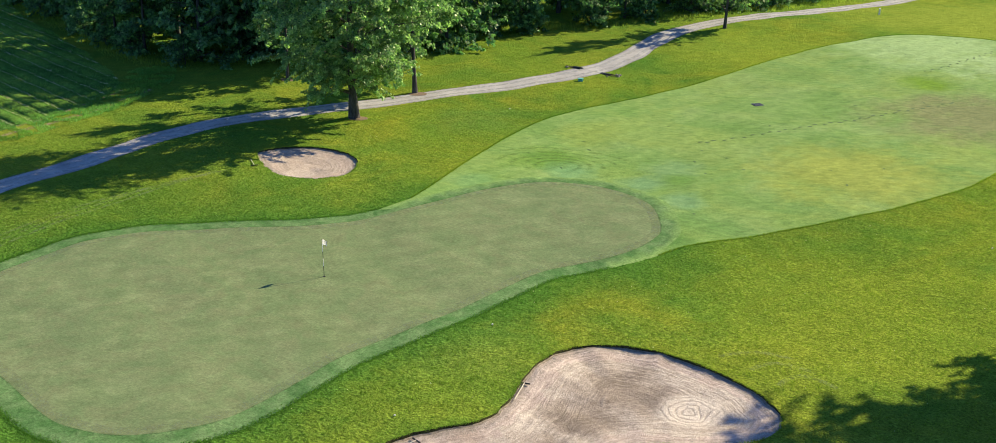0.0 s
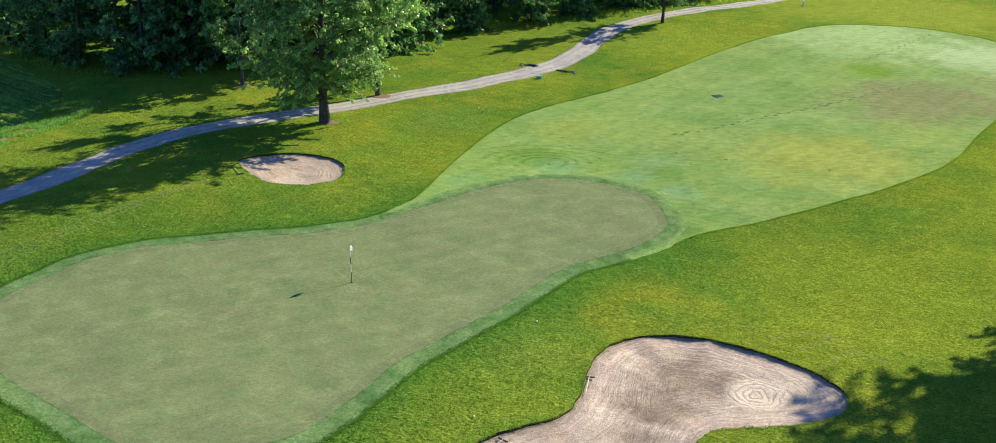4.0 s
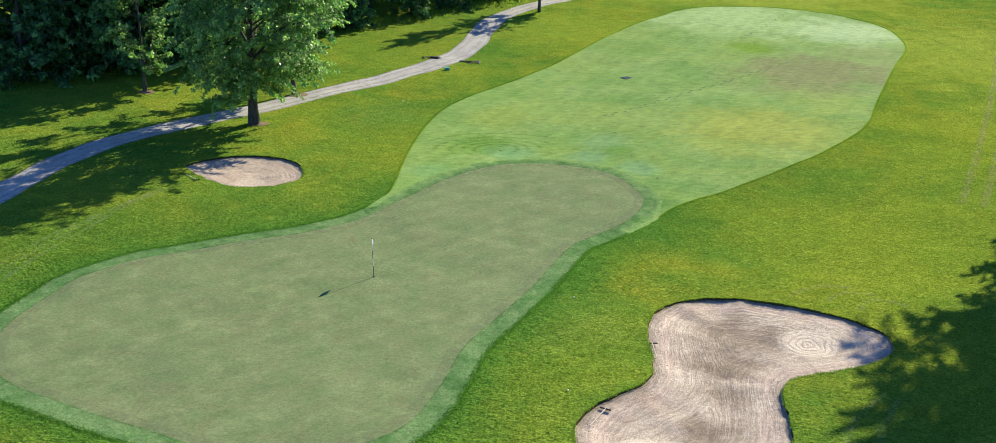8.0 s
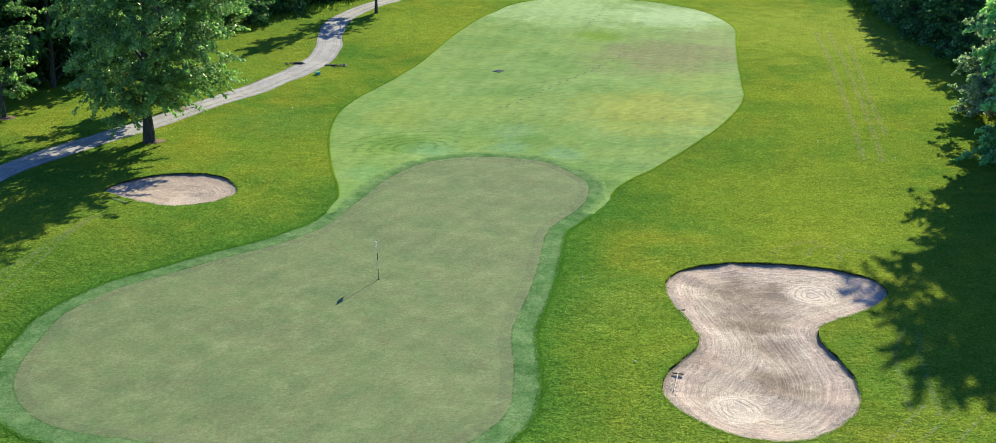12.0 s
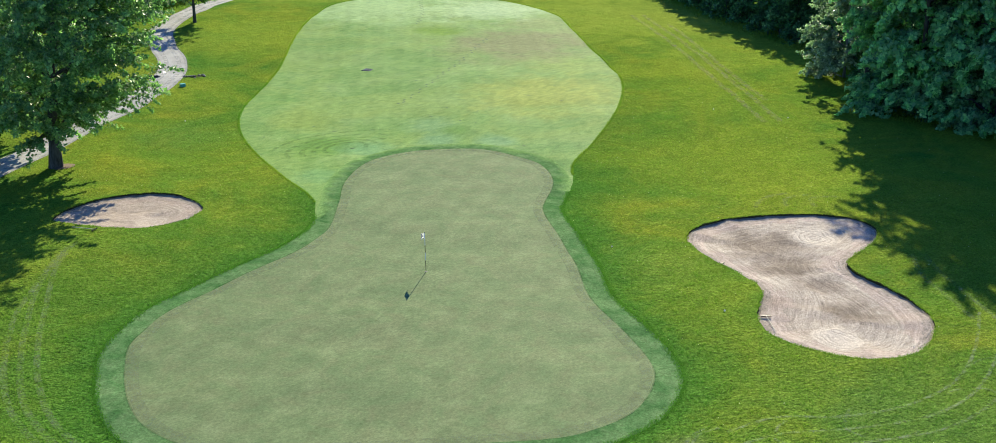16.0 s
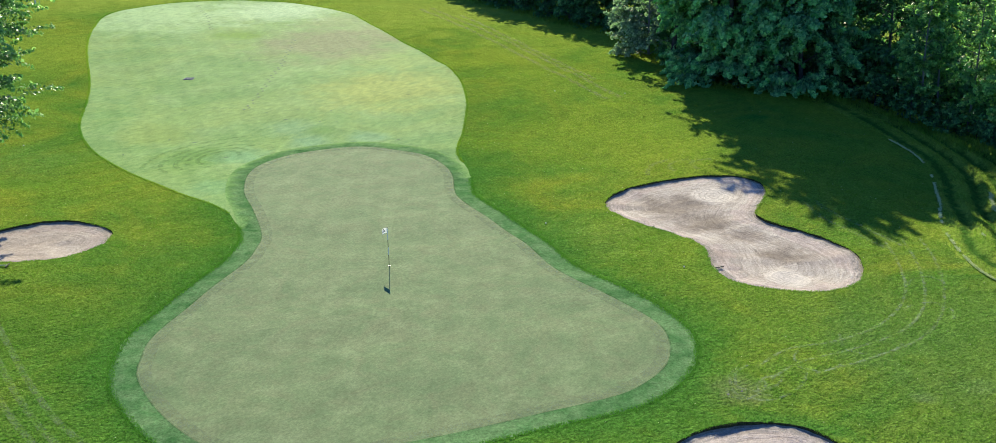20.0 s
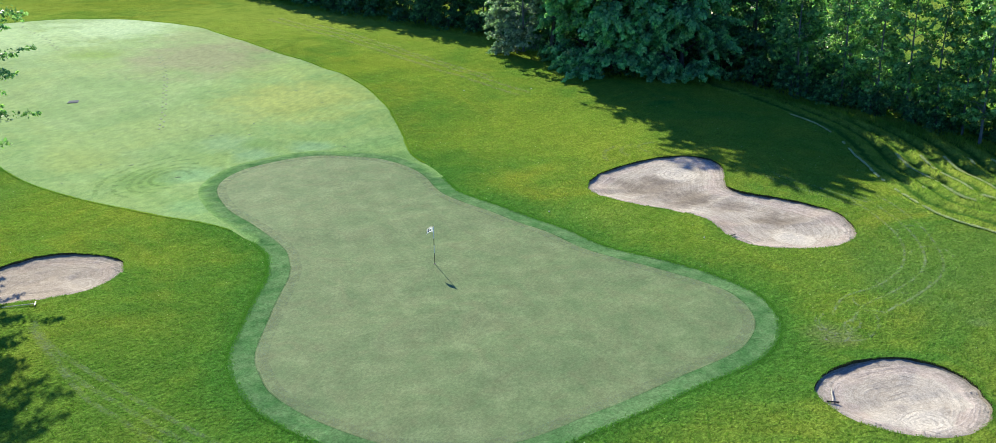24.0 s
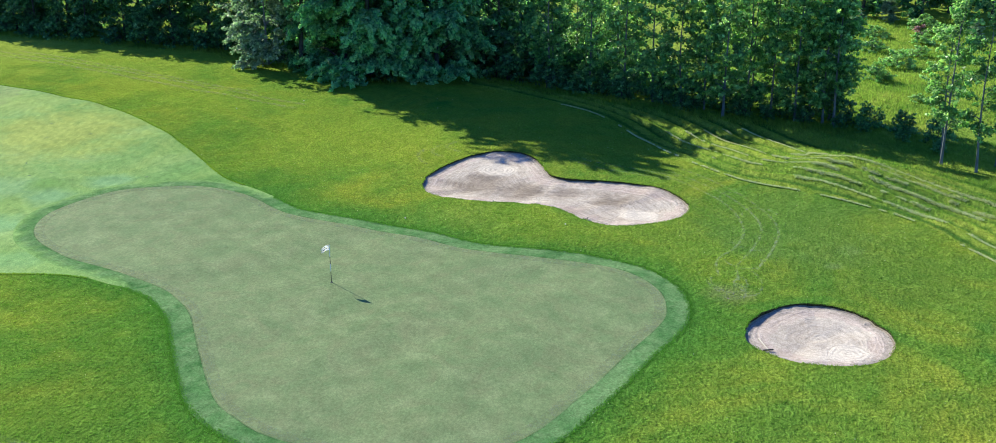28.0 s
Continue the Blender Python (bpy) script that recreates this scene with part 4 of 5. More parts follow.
# hedge and woods on the far side of the knoll
RIGHT_EDGE = [(104, 96), (90, 80), (77, 62), (69, 48), (63.5, 35), (60, 24.5), (58.5, 18.5)]
edge = spline(RIGHT_EDGE, 3.6, False)
for i, (x, y) in enumerate(edge):
    d = edge[min(i + 1, len(edge) - 1)] - edge[max(i - 1, 0)]
    nx, ny = -d[1] / np.hypot(*d), d[0] / np.hypot(*d)
    for row in range(2):
        k = 2.2 + row * 5.0
        plant(BACK if row > 0 else WOOD, x + nx * k + rng_t.uniform(-0.8, 0.8), y + ny * k + rng_t.uniform(-0.8, 0.8), None, rng_t.uniform(0.54, 0.68) + 0.2 * row)
    plant(BUSH, x + nx * 0.7, y + ny * 0.7, None, rng_t.uniform(0.8, 1.2))
plant(SILVER, 52.6, 13.0, 0, 1.1)
for x, y, s in ((66, -12, 0.75), (71, -8, 0.8), (67, -18, 0.7), (73, -15, 0.8), (76, -4, 0.85), (69, 0, 0.8), (72, 8, 0.9)):
    plant(BACK, x, y, None, s)
HIGH = family("broadleaf_tree", 1, "tall tree with a high blue-green crown behind the willow bush", "tree", "broadleaf trees by the knoll", seed=57, tall=24.5, wide=10.0, clear=7.5, r=0.2, clumps=330, count=62,
              leaf=0.3, mat=LEAF_BLUE, bark=BARK, droop=0.2, clump_r=0.85)
plant(HIGH, 50.8, 9.6, 40)
for x, y, s in ((50.6, 5.2, 0.88), (47.6, 2.6, 1.04), (48.2, -3.6, 1.04), (57.5, 4.5, 1.1)):
    plant(BLUE, x, y, None, s)
for x, y, s in ((54, -3.5, 1.1), (52.5, -9.5, 0.95), (59, -8, 0.8), (62, 8, 1.2), (64, -3, 0.85)):
    plant(WOOD, x, y, None, s)
for x, y, s in ((47, 4.5, 0.7), (46.0, 1.0, 0.8), (48.5, -1.5, 0.9), (50, -5.5, 1.0), (47.5, -10, 1.0), (45.0, -13.5, 1.0), (44.0, -16.5, 0.8), (42.5, -20, 0.7), (40, -25, 0.6), (39, -30, 0.55), (37.5, -34, 0.5), (50.5, 10, 0.7), (50, -9, 1.5), (51.5, -12.5, 1.6), (53, -15.5, 1.6), (56, -11, 1.9), (49.5, -17.5, 1.4), (57.5, -15, 1.9), (55, -20, 1.6), (52, -21, 1.4), (60, -3, 2.0), (59, -19, 1.8), (55, -6, 1.9), (57.0, 15.0, 0.9), (56.0, 11.0, 1.6), (58.5, 13.5, 2.0), (54.5, 9.5, 1.4), (63, -10, 2.2), (41.5, -23.5, 0.55), (40.2, -26, 0.5), (38.8, -29.5, 0.5), (37.6, -31.8, 0.45), (36.4, -34.6, 0.5), (35.3, -37.2, 0.45), (34, -38.8, 0.4), (31, -41, 0.4), (28, -42.8, 0.35), (44.5, -18.5, 0.6), (46, -15.5, 0.7)):
    plant(BUSH, x, y, None, s)
for x, y, s in ((43.6, -21.2, 0.9), (42.2, -23.6, 0.8), (41.4, -26.2, 0.9), (40.8, -28.6, 0.8), (40.2, -31.0, 0.9), (39.0, -33.2, 0.8), (38.4, -35.4, 0.9), (37.0, -37.8, 0.8), (35.4, -39.8, 0.8), (33.0, -41.8, 0.7), (30.6, -43.6, 0.7), (45.2, -19.2, 1.0), (46.6, -21.5, 1.1), (44.2, -25.0, 1.1), (43.0, -30.4, 1.0)):
    plant(BUSH, x, y, None, s)
for x, y, s in ((46.5, -14.0, 0.95), (46.0, -17.5, 0.9), (44.2, -20.5, 0.95), (42.6, -22.8, 1.0), (41.4, -25.2, 0.95), (40.4, -27.0, 0.9), (38.3, -28.2, 1.05), (39.8, -30.4, 1.0), (38.4, -32.3, 0.95), (37.0, -34.0, 1.0),
                (36.4, -36.2, 1.0), (35.6, -36.9, 1.05), (37.4, -37.0, 0.9), (43, -28, 1.1), (49, -20, 1.1), (44, -32, 1.0), (41, -34.5, 1.0), (40.5, -37.5, 0.95),
                (49, -14.5, 0.9), (54, -17, 0.9)):
    plant(ASPEN, x, y, None, s)
OPEN = family("aspen_tree", 2, "slender open-crowned aspen with pale bare trunk", "tree", "aspens along the bank", seed=171, tall=13, wide=4.4, clear=3.0, r=0.085, clumps=80, count=44,
              leaf=0.24, mat=LEAF_ASPEN, bark=BARK_PALE, shape="tall", clump_r=0.62, limbs=9, per_bough=3.0, reach=0.12)
for x, y, s in ((27.0, -42.6, 0.9), (24.6, -41.6, 0.95), (22.6, -43.4, 1.0), (20.5, -45.5, 1.0), (24.2, -45.5, 0.95), (37.6, -35.4, 1.0)):
    plant(OPEN, x, y, None, s)
# scrub on the meadow beyond the aspens
SCRUB = family("scrub_bush", 2, "rounded light green scrub bush on the meadow", "bush", "meadow scrub", seed=131, tall=2.4, wide=3.6, clear=0.1, r=0.05, clumps=45, count=60,
               leaf=0.22, mat=LEAF_ASPEN, bark=BARK, shape="dome", clump_r=0.8, limbs=3, per_bough=2.0, reach=0.06)
PINK = family("flowering_bush", 1, "small bush with pink flowers on the meadow", "bush", "", seed=141, tall=1.6, wide=2.6, clear=0.1, r=0.04, clumps=30, count=45,
              leaf=0.18, mat=leaf_material("pink_flowers", [(0.16, 0.24, 0.10), (0.45, 0.20, 0.26), (0.60, 0.32, 0.38)], 0.3), bark=BARK, shape="dome", clump_r=0.45, limbs=4)
plant(PINK, 75.0, -58.6, 0, 0.7)
for x, y, s in ((78, -52, 0.32), (84, -58, 0.36), (72, -64, 0.3), (90, -60, 0.4)):
    again(SILVER[0][0], x, y, 50, s, 0.7, "grey-green willow bush on the meadow")
for x, y, s in ((52, -46, 0.6), (58, -50, 0.7), (63, -54, 0.8), (66, -50, 0.75), (70, -57, 0.9), (74, -53, 0.8), (60, -58, 0.6), (78, -60, 1.0), (48, -50, 0.45), (44, -47, 0.4)):
    plant(SCRUB, x, y, None, s * 1.2, 0.8)
for x, y, s in ((84, -62, 0.9), (90, -68, 1.0), (88, -56, 0.9), (96, -64, 1.05), (82, -70, 0.95), (94, -76, 1.1), (102, -70, 1.1), (100, -56, 1.1)):
    plant(BACK, x, y, None, s)
# treetop by the path, whose shining leaves just show
SHINY = family("pale_leaved_tree", 1, "small tree with shining pale leaves by the path", "tree", "", seed=121, tall=8.4, wide=4.6, clear=2.0, r=0.12, clumps=90, count=60,
               leaf=0.2, mat=LEAF_SILVER, bark=BARK, clump_r=0.6)
plant(SHINY, -31.6, 0.5, 10, 0.92)

# ---------- grass as blades ----------


def blades(name, x, y, tall, width, mat, label, rng, lean=0.5, parent=None, lift=0.0):
    """One mesh of single blades standing at the given places."""
    n = len(x)
    z = height(x, y) + lift
    a = rng.uniform(0, 2 * math.pi, n)
    h = tall * rng.uniform(0.55, 1.3, n)
    w = width * rng.uniform(0.7, 1.3, n) * 0.5
    ux, uy = np.cos(a) * w, np.sin(a) * w
    tilt = rng.uniform(0, 2 * math.pi, n)
    lx, ly = np.cos(tilt) * h * lean * rng.uniform(0, 1, n), np.sin(tilt) * h * lean * rng.uniform(0, 1, n)
    v = np.stack([np.stack([x - ux, y - uy, z - 0.01], 1), np.stack([x + ux, y + uy, z - 0.01], 1), np.stack([x + lx, y + ly, z + h], 1)], 1).reshape(-1, 3)
    ob = new(name, fast_mesh(name, v, np.arange(n * 3).reshape(-1, 3), mat))
    if parent:
        ob.parent = parent
    return tagged(ob, label, "grass", kind="stuff")


TRACKS = [[(-14.0, 14.0), (-17.7, 8.2), (-18.8, 5.7), (-19.6, 3.6), (-20.5, 0.3), (-20.8, -2.6), (-20.5, -7.0)], [(-13.5, 14.5), (-16.3, 10.1), (-18.0, 6.0), (-19.0, 3.3), (-20.0, -0.2), (-20.3, -3.1), (-20.0, -7.0)],
          [(-13.0, 14.8), (-14.9, 11.9), (-17.1, 6.5), (-18.2, 3.6), (-19.2, 0.2), (-19.7, -3.5), (-19.3, -7.0)],
          [(17.5, -20.1), (13.9, -22.0), (10.7, -23.1), (7.2, -23.1), (4.4, -22.1), (2.3, -20.6), (-0.1, -20.2)], [(18.5, -20.7), (14.4, -22.8), (10.4, -24.1), (7.0, -24.1), (3.8, -22.8), (1.4, -21.5), (-0.8, -21.1)],
          [(19.3, -21.4), (15.0, -23.6), (10.2, -25.0), (6.6, -25.0), (3.2, -23.7), (0.8, -22.4)],
          [(20.9, -3.9), (21.8, -3.4), (22.9, -3.2), (24.2, -3.6)], [(22.4, -5.0), (23.1, -4.3), (24.0, -4.2), (25.2, -4.8)], [(23.6, -6.2), (24.2, -5.3), (25.0, -5.2), (26.2, -6.0)],
          [(21.5, -13.9), (19.2, -16.1), (17.8, -18.4), (16.5, -20.4)], [(21.9, -14.4), (20.2, -16.6), (18.6, -19.2), (17.4, -21.0)],
          [(58.0, 45.0), (50.7, 32.3), (42.9, 19.3), (35.7, 7.7)], [(59.0, 44.2), (51.7, 31.6), (43.9, 18.5), (36.7, 7.0)], [(57.5, 38.8), (48.2, 24.1), (40.7, 11.8)]]
TRACK_S = [spline(line, 0.5, False) for line in TRACKS]


def worn_material(name, low, high, most):
    m, t, b = material(name, 0.9, 0.05)
    v = coords(t)
    n = noisy(t, v, 2.2, 6, 0.8)
    t.links.new(ramp(t, noisy(t, v, 8, 3), (0.3, low), (0.7, high)), b.inputs["Base Color"])
    clear = t.nodes.new("ShaderNodeBsdfTransparent")
    ms = t.nodes.new("ShaderNodeMixShader")
    t.links.new(ramp(t, n, (0.42, (0, 0, 0)), (0.70, (most, most, most))), ms.inputs[0])
    t.links.new(clear.outputs[0], ms.inputs[1])
    t.links.new(b.outputs[0], ms.inputs[2])
    t.links.new(ms.outputs[0], t.nodes["Material Output"].inputs["Surface"])
    return m


SWIRL = worn_material("swirled_grass", (0.22, 0.28, 0.14), (0.36, 0.40, 0.27), 0.5)
TAN = worn_material("dry_tracks", (0.24, 0.25, 0.10), (0.36, 0.34, 0.20), 0.5)
WORN = worn_material("worn_grass", (0.18, 0.24, 0.11), (0.30, 0.34, 0.22), 0.36)
RUT = worn_material("pressed_gravel", (0.40, 0.40, 0.41), (0.52, 0.52, 0.52), 0.8)
DULL = worn_material("loose_gravel", (0.16, 0.16, 0.16), (0.23, 0.23, 0.22), 0.5)


def ribbon(name, line, width, mat, label, lift=0.03):
    t = np.gradient(line, axis=0)
    t /= np.linalg.norm(t, axis=1)[:, None]
    nrm = np.stack([-t[:, 1], t[:, 0]], 1)
    verts = []
    for k in (-0.5, 0.5):
        p = line + nrm * width * k
        verts += np.column_stack([p, height(p[:, 0], p[:, 1]) + lift]).tolist()
    n = len(line)
    faces = [(i, i + 1, n + i + 1, n + i) for i in range(n - 1)]
    return tagged(mesh_object(name, verts, faces, mat), label, "ground", kind="structure")


for i, line in enumerate(TRACK_S):
    ribbon("wheel_track", line, 0.15 if 3 <= i < 6 else 0.28 if i < 11 else 0.5, SWIRL if 3 <= i < 6 else WORN if i < 11 else TAN, "pale worn mower track pressed into the grass")

# small swirls where the mower turned on the knoll
for x, y, r, a0, a1 in ((-0.8, -20.6, 0.9, 60, 300), (-0.6, -20.9, 1.4, 80, 310), (-1.2, -21.4, 0.6, 0, 220), (-1.9, -20.5, 0.7, 120, 330), (12.6, -23.6, 0.8, -60, 130), (9.2, -24.6, 1.1, -80, 90), (5.6, -23.2, 1.3, 100, 280), (2.4, -22.0, 1.0, 90, 270)):
    swirl = np.array([(x + 1.5 * r * math.cos(radians(a)) + 0.06 * math.sin(a * 0.11), y + r * math.sin(radians(a))) for a in np.arange(a0, a1, 8.0)])
    ribbon("wheel_track", swirl, 0.13, SWIRL, "pale worn mower track pressed into the grass")

# the cut edge of the green, and the paler ring that the mower leaves inside it
CUT = worn_material("cut_edge", (0.035, 0.075, 0.025), (0.06, 0.11, 0.04), 0.55)
RING = worn_material("mown_ring", (0.185, 0.225, 0.13), (0.235, 0.27, 0.165), 0.6)
closed = np.vstack([GREEN_S, GREEN_S[:1]])
ribbon("cut_edge", closed, 0.10, CUT, "thin dark cut line round the putting green", 0.014)
inner_ring = offset(GREEN_S, -0.34)
ribbon("mown_ring", np.vstack([inner_ring, inner_ring[:1]]), 0.5, RING, "slightly paler mown ring inside the edge of the green", 0.012)

WET = worn_material("wet_turn", (0.12, 0.22, 0.05), (0.15, 0.26, 0.07), 0.5)
for r, a0, a1 in ((1.3, -40, 200), (1.9, -20, 230), (2.6, 0, 210), (3.5, 20, 190), (4.6, 30, 150)):
    turn_line = np.array([(8.4 + 1.25 * r * math.cos(radians(a)), 22.6 + 0.85 * r * math.sin(radians(a))) for a in np.arange(a0, a1, 5.0)])
    ribbon("turning_mark", turn_line, 0.34, WET, "dark wet arc where the mower turned on the fairway", 0.02)

tang = np.gradient(PATH_C, axis=0)
tang /= np.linalg.norm(tang, axis=1)[:, None]
across_path = np.stack([-tang[:, 1], tang[:, 0]], 1)
for off in (-0.55, 0.55):
    ribbon("wheel_rut", PATH_C + across_path * off, 0.42, RUT, "paler gravel pressed by wheels along the path", 0.012)
for off in (-1.22, 1.22):
    ribbon("path_edge", PATH_C + across_path * off, 0.34, DULL, "darker loose gravel along the edge of the path", 0.02)

rng_g = np.random.RandomState(5)


def scatter(n, x0, x1, y0, y1):
    return rng_g.uniform(x0, x1, n), rng_g.uniform(y0, y1, n)


def on_lawn(x, y):
    keep = np.ones(len(x), bool)
    for line in (FRINGE_S, FAIRWAY_S, PATH_S, CROP_S, *[offset(b, 0.02) for b in BUNKERS.values()]):
        keep &= ~inside(line, x, y)
    d, side = distance(CREASE_S, x, y)
    return keep & ~((side < 0) & (d > 0.3))


cx, cy = scatter(190000, -34, 56, -40, 72)
gx = np.repeat(cx, 4) + rng_g.normal(size=760000) * 0.045
gy = np.repeat(cy, 4) + rng_g.normal(size=760000) * 0.045
# thinner where the lawn lies far from the green
keep = rng_g.uniform(0, 1, len(gx)) < np.clip(1.25 - np.hypot(gx - 2, gy + 6) / 75, 0.25, 1)
gx, gy = gx[keep], gy[keep]
keep = on_lawn(gx, gy)
for line in TRACK_S:
    near = (gx > line[:, 0].min() - 1) & (gx < line[:, 0].max() + 1) & (gy > line[:, 1].min() - 1) & (gy < line[:, 1].max() + 1)
    idx = np.where(near)[0]
    d, _ = distance(line, gx[idx], gy[idx])
    keep[idx[(d < 0.16) & (rng_g.uniform(0, 1, len(idx)) < 0.75)]] = False
lawn = blades("rough_grass", gx[keep], gy[keep], 0.075, 0.042, ROUGH_BLADE, "short tufted rough grass round the green", rng_g, 0.9)
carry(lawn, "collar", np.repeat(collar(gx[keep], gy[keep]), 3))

# pale clippings and litter on the lawn
gx, gy = scatter(900, -22, 40, -34, 30)
keep = on_lawn(gx, gy)
blades("clippings", gx[keep], gy[keep], 0.035, 0.05, STRAW, "scattered pale clippings on the lawn", rng_g, 1.2, None, 0.04)

# turf hanging over the lips of the bunkers
for line in BUNKERS.values():
    p = np.repeat(spline(line[::2], 0.03), 3, 0)
    shag = np.array([noise.noise((q[0] * 0.9, q[1] * 0.9, 3)) for q in p])
    p = p[shag > -0.15]
    p = p + rng_g.normal(size=p.shape) * 0.05
    blades("bunker_edge_grass", p[:, 0], p[:, 1], 0.05, 0.04, ROUGH_BLADE, "uneven turf hanging over the bunker's lip", rng_g, 0.8)

# the taller edge of the rough, standing over the fringe
s = spline(FRINGE_S[::4], 0.02)
s = s[~inside(offset(FAIRWAY_S, 0.3), s[:, 0], s[:, 1])]
p = np.repeat(s, 4, 0)
p = p + rng_g.normal(size=p.shape) * 0.10
rim_grass = blades("rough_edge_grass", p[:, 0], p[:, 1], 0.055, 0.05, ROUGH_BLADE, "tufted edge of the rough along the fringe", rng_g, 0.6)
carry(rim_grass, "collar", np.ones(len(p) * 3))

s = spline(FAIRWAY_S[::4], 0.03)
s = s[~inside(offset(FRINGE_S, 0.3), s[:, 0], s[:, 1])]
p = np.repeat(s, 4, 0)
p = p + rng_g.normal(size=p.shape) * 0.05
blades("fairway_edge_grass", p[:, 0], p[:, 1], 0.075, 0.05, ROUGH_BLADE, "taller edge of the rough along the fairway", rng_g, 0.5)

gx, gy = scatter(330000, -30, 62, -62, 14)
d, side = distance(CREASE_S, gx, gy)
keep = (side < 0) & (d > 0.2) & (d < 26)
gx, gy, d = gx[keep], gy[keep], d[keep]
band = np.sin(terrace(gx, gy, d))
tall = np.where(d < 13, 0.07 + 0.07 * (band > 0.1), 0.2)
bank = blades("bank_grass", gx, gy, tall, 0.055, BANK_BLADE, "long green grass growing on the bank", rng_g, 1.3)
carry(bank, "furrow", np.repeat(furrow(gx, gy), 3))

# dry cuttings left in broken lines along the bank
for off in (0.3, 2.1, 3.8, 5.5, 7.2, 8.9, 10.6):
    line = CREASE_S[(CREASE_S[:, 0] > -6) & (CREASE_S[:, 0] < (39 if off < 1 else 31))]
    fine = spline(line[::2], 0.04, False)
    t = np.gradient(fine, axis=0)
    t /= np.linalg.norm(t, axis=1)[:, None]
    sway = (0.12 * np.array([noise.noise((i * 0.03, off, 7)) for i in range(len(fine))]) - 0.35 * np.sin(fine[:, 0] * 0.21 + 0.6) - 0.15 * np.sin(fine[:, 0] * 0.63 + fine[:, 1] * 0.2))[:, None]
    p = fine + np.stack([t[:, 1], -t[:, 0]], 1) * -(off + sway * min(1, off))
    on = np.array([noise.noise((i * 0.010, off * 3.1, 0)) + 0.5 * noise.noise((i * 0.05, off, 2)) for i in range(len(p))]) > {0.3: -0.1, 3.8: -0.02, 5.5: -0.18, 7.2: -0.4, 10.6: -0.15}.get(off, 0.02)
    p = np.repeat(p[on], 10 if off in (5.5, 7.2, 10.6) else 7, 0)
    p = p + rng_g.normal(size=p.shape) * (0.025 if off < 1 else 0.06)
    blades("hay_line", p[:, 0], p[:, 1], 0.07, 0.055 if off < 1 else 0.045, STRAW, "thin line of pale dry cuttings on the bank", rng_g, 2.4, None, 0.05 if off < 1 else 0.06)

gx, gy = scatter(70000, 36, 86, -70, -32)
d, side = distance(CREASE_S, gx, gy)
keep = (side < 0) & (d > 20)
blades("meadow_grass", gx[keep], gy[keep], 0.3, 0.06, BANK_BLADE, "tall bright meadow grass beyond the aspens", rng_g, 0.8)

# crop rows, the weedy headland and tall grass at the foot of the woods
ROW_WAY, ROW_ACROSS = np.array([0.845, -0.535]), np.array([0.535, 0.845])


def crop_rows():
    """Ridges of close young plants, a bare furrow between each two."""
    verts, faces = [], []
    profile = np.array(((-0.55, -0.03), (-0.42, 0.10), (-0.2, 0.17), (0.0, 0.19), (0.2, 0.17), (0.42, 0.10), (0.55, -0.03)))
    w, base = len(profile), 0
    along = np.arange(-95, 12, 0.5)
    for k in range(-26, 30):
        bow = np.array([0.25 * noise.noise((a * 0.05, k * 0.7, 1)) for a in along])
        line = along[:, None] * ROW_WAY + (0.75 + 1.6 * k + bow)[:, None] * ROW_ACROSS
        ok = inside(CROP_S, line[:, 0], line[:, 1])
        if ok.sum() < 6:
            continue
        line = line[np.argmax(ok):len(ok) - np.argmax(ok[::-1])]
        n = len(line)
        swell = np.array([1 + 0.35 * noise.noise((i * 0.45, k * 3.3, 2)) + 0.25 * noise.noise((i * 1.3, k * 3.3, 5)) for i in range(n)])
        swell *= np.clip(np.minimum(np.arange(n), np.arange(n)[::-1]) / 3.0, 0, 1)
        q = line[:, None, :] + ROW_ACROSS * profile[None, :, :1] * (0.9 + 0.12 * swell)[:, None, None]
        z = height(q[..., 0].ravel(), q[..., 1].ravel()).reshape(n, w) + profile[None, :, 1] * swell[:, None]
        verts += np.dstack([q, z]).reshape(-1, 3).tolist()
        faces += [(base + i * w + j, base + (i + 1) * w + j, base + (i + 1) * w + j + 1, base + i * w + j + 1) for i in range(n - 1) for j in range(w - 1)]
        base += n * w
    tagged(mesh_object("crop_rows", verts, faces, CROP), "close rows of young dark green crop plants", "crop", kind="stuff")


crop_rows()
gx, gy = scatter(150000, -80, -30, 4, 75)
rows = np.cos((gx * 0.535 + gy * 0.845 - 0.75) * 2 * math.pi / 1.6)
keep = inside(CROP_S, gx, gy) & (rows > -0.3)
blades("crop_plants", gx[keep], gy[keep], 0.16, 0.07, CROP_BLADE, "young dark green crop leaves standing on the rows", rng_g, 1.0, None, 0.08)
gx, gy = scatter(110000, -80, -30, 4, 75)
rows = np.cos((gx * 0.535 + gy * 0.845 - 0.75) * 2 * math.pi / 1.6)
keep = inside(CROP_S, gx, gy) & (rows < -0.90)
blades("row_straw", gx[keep], gy[keep], 0.09, 0.08, STRAW, "pale dry stalks lying between the crop rows", rng_g, 2.0, None, 0.03)
head = spline([(-35.4, 14.0), (-33.2, 22.0), (-31.8, 27.0), (-31.2, 31.5), (-31.4, 36.0), (-33.0, 40.0)], 0.5, False)
gx, gy = scatter(40000, -40, -27, 12, 42)
d, _ = distance(head, gx, gy)
keep = (d < 2.2) & ~inside(CROP_S, gx, gy) & (np.sin(gx * 1.3 + 2 * np.sin(gy * 0.9)) * np.sin(gy * 1.7 + gx * 0.4) > -0.25)
blades("weeds", gx[keep], gy[keep], 0.18, 0.08, CROP_BLADE, "rank weeds between the crop and the lawn", rng_g, 1.0)
SOIL_PALE = worn_material("dry_earth", (0.36, 0.28, 0.17), (0.52, 0.42, 0.27), 1.0)
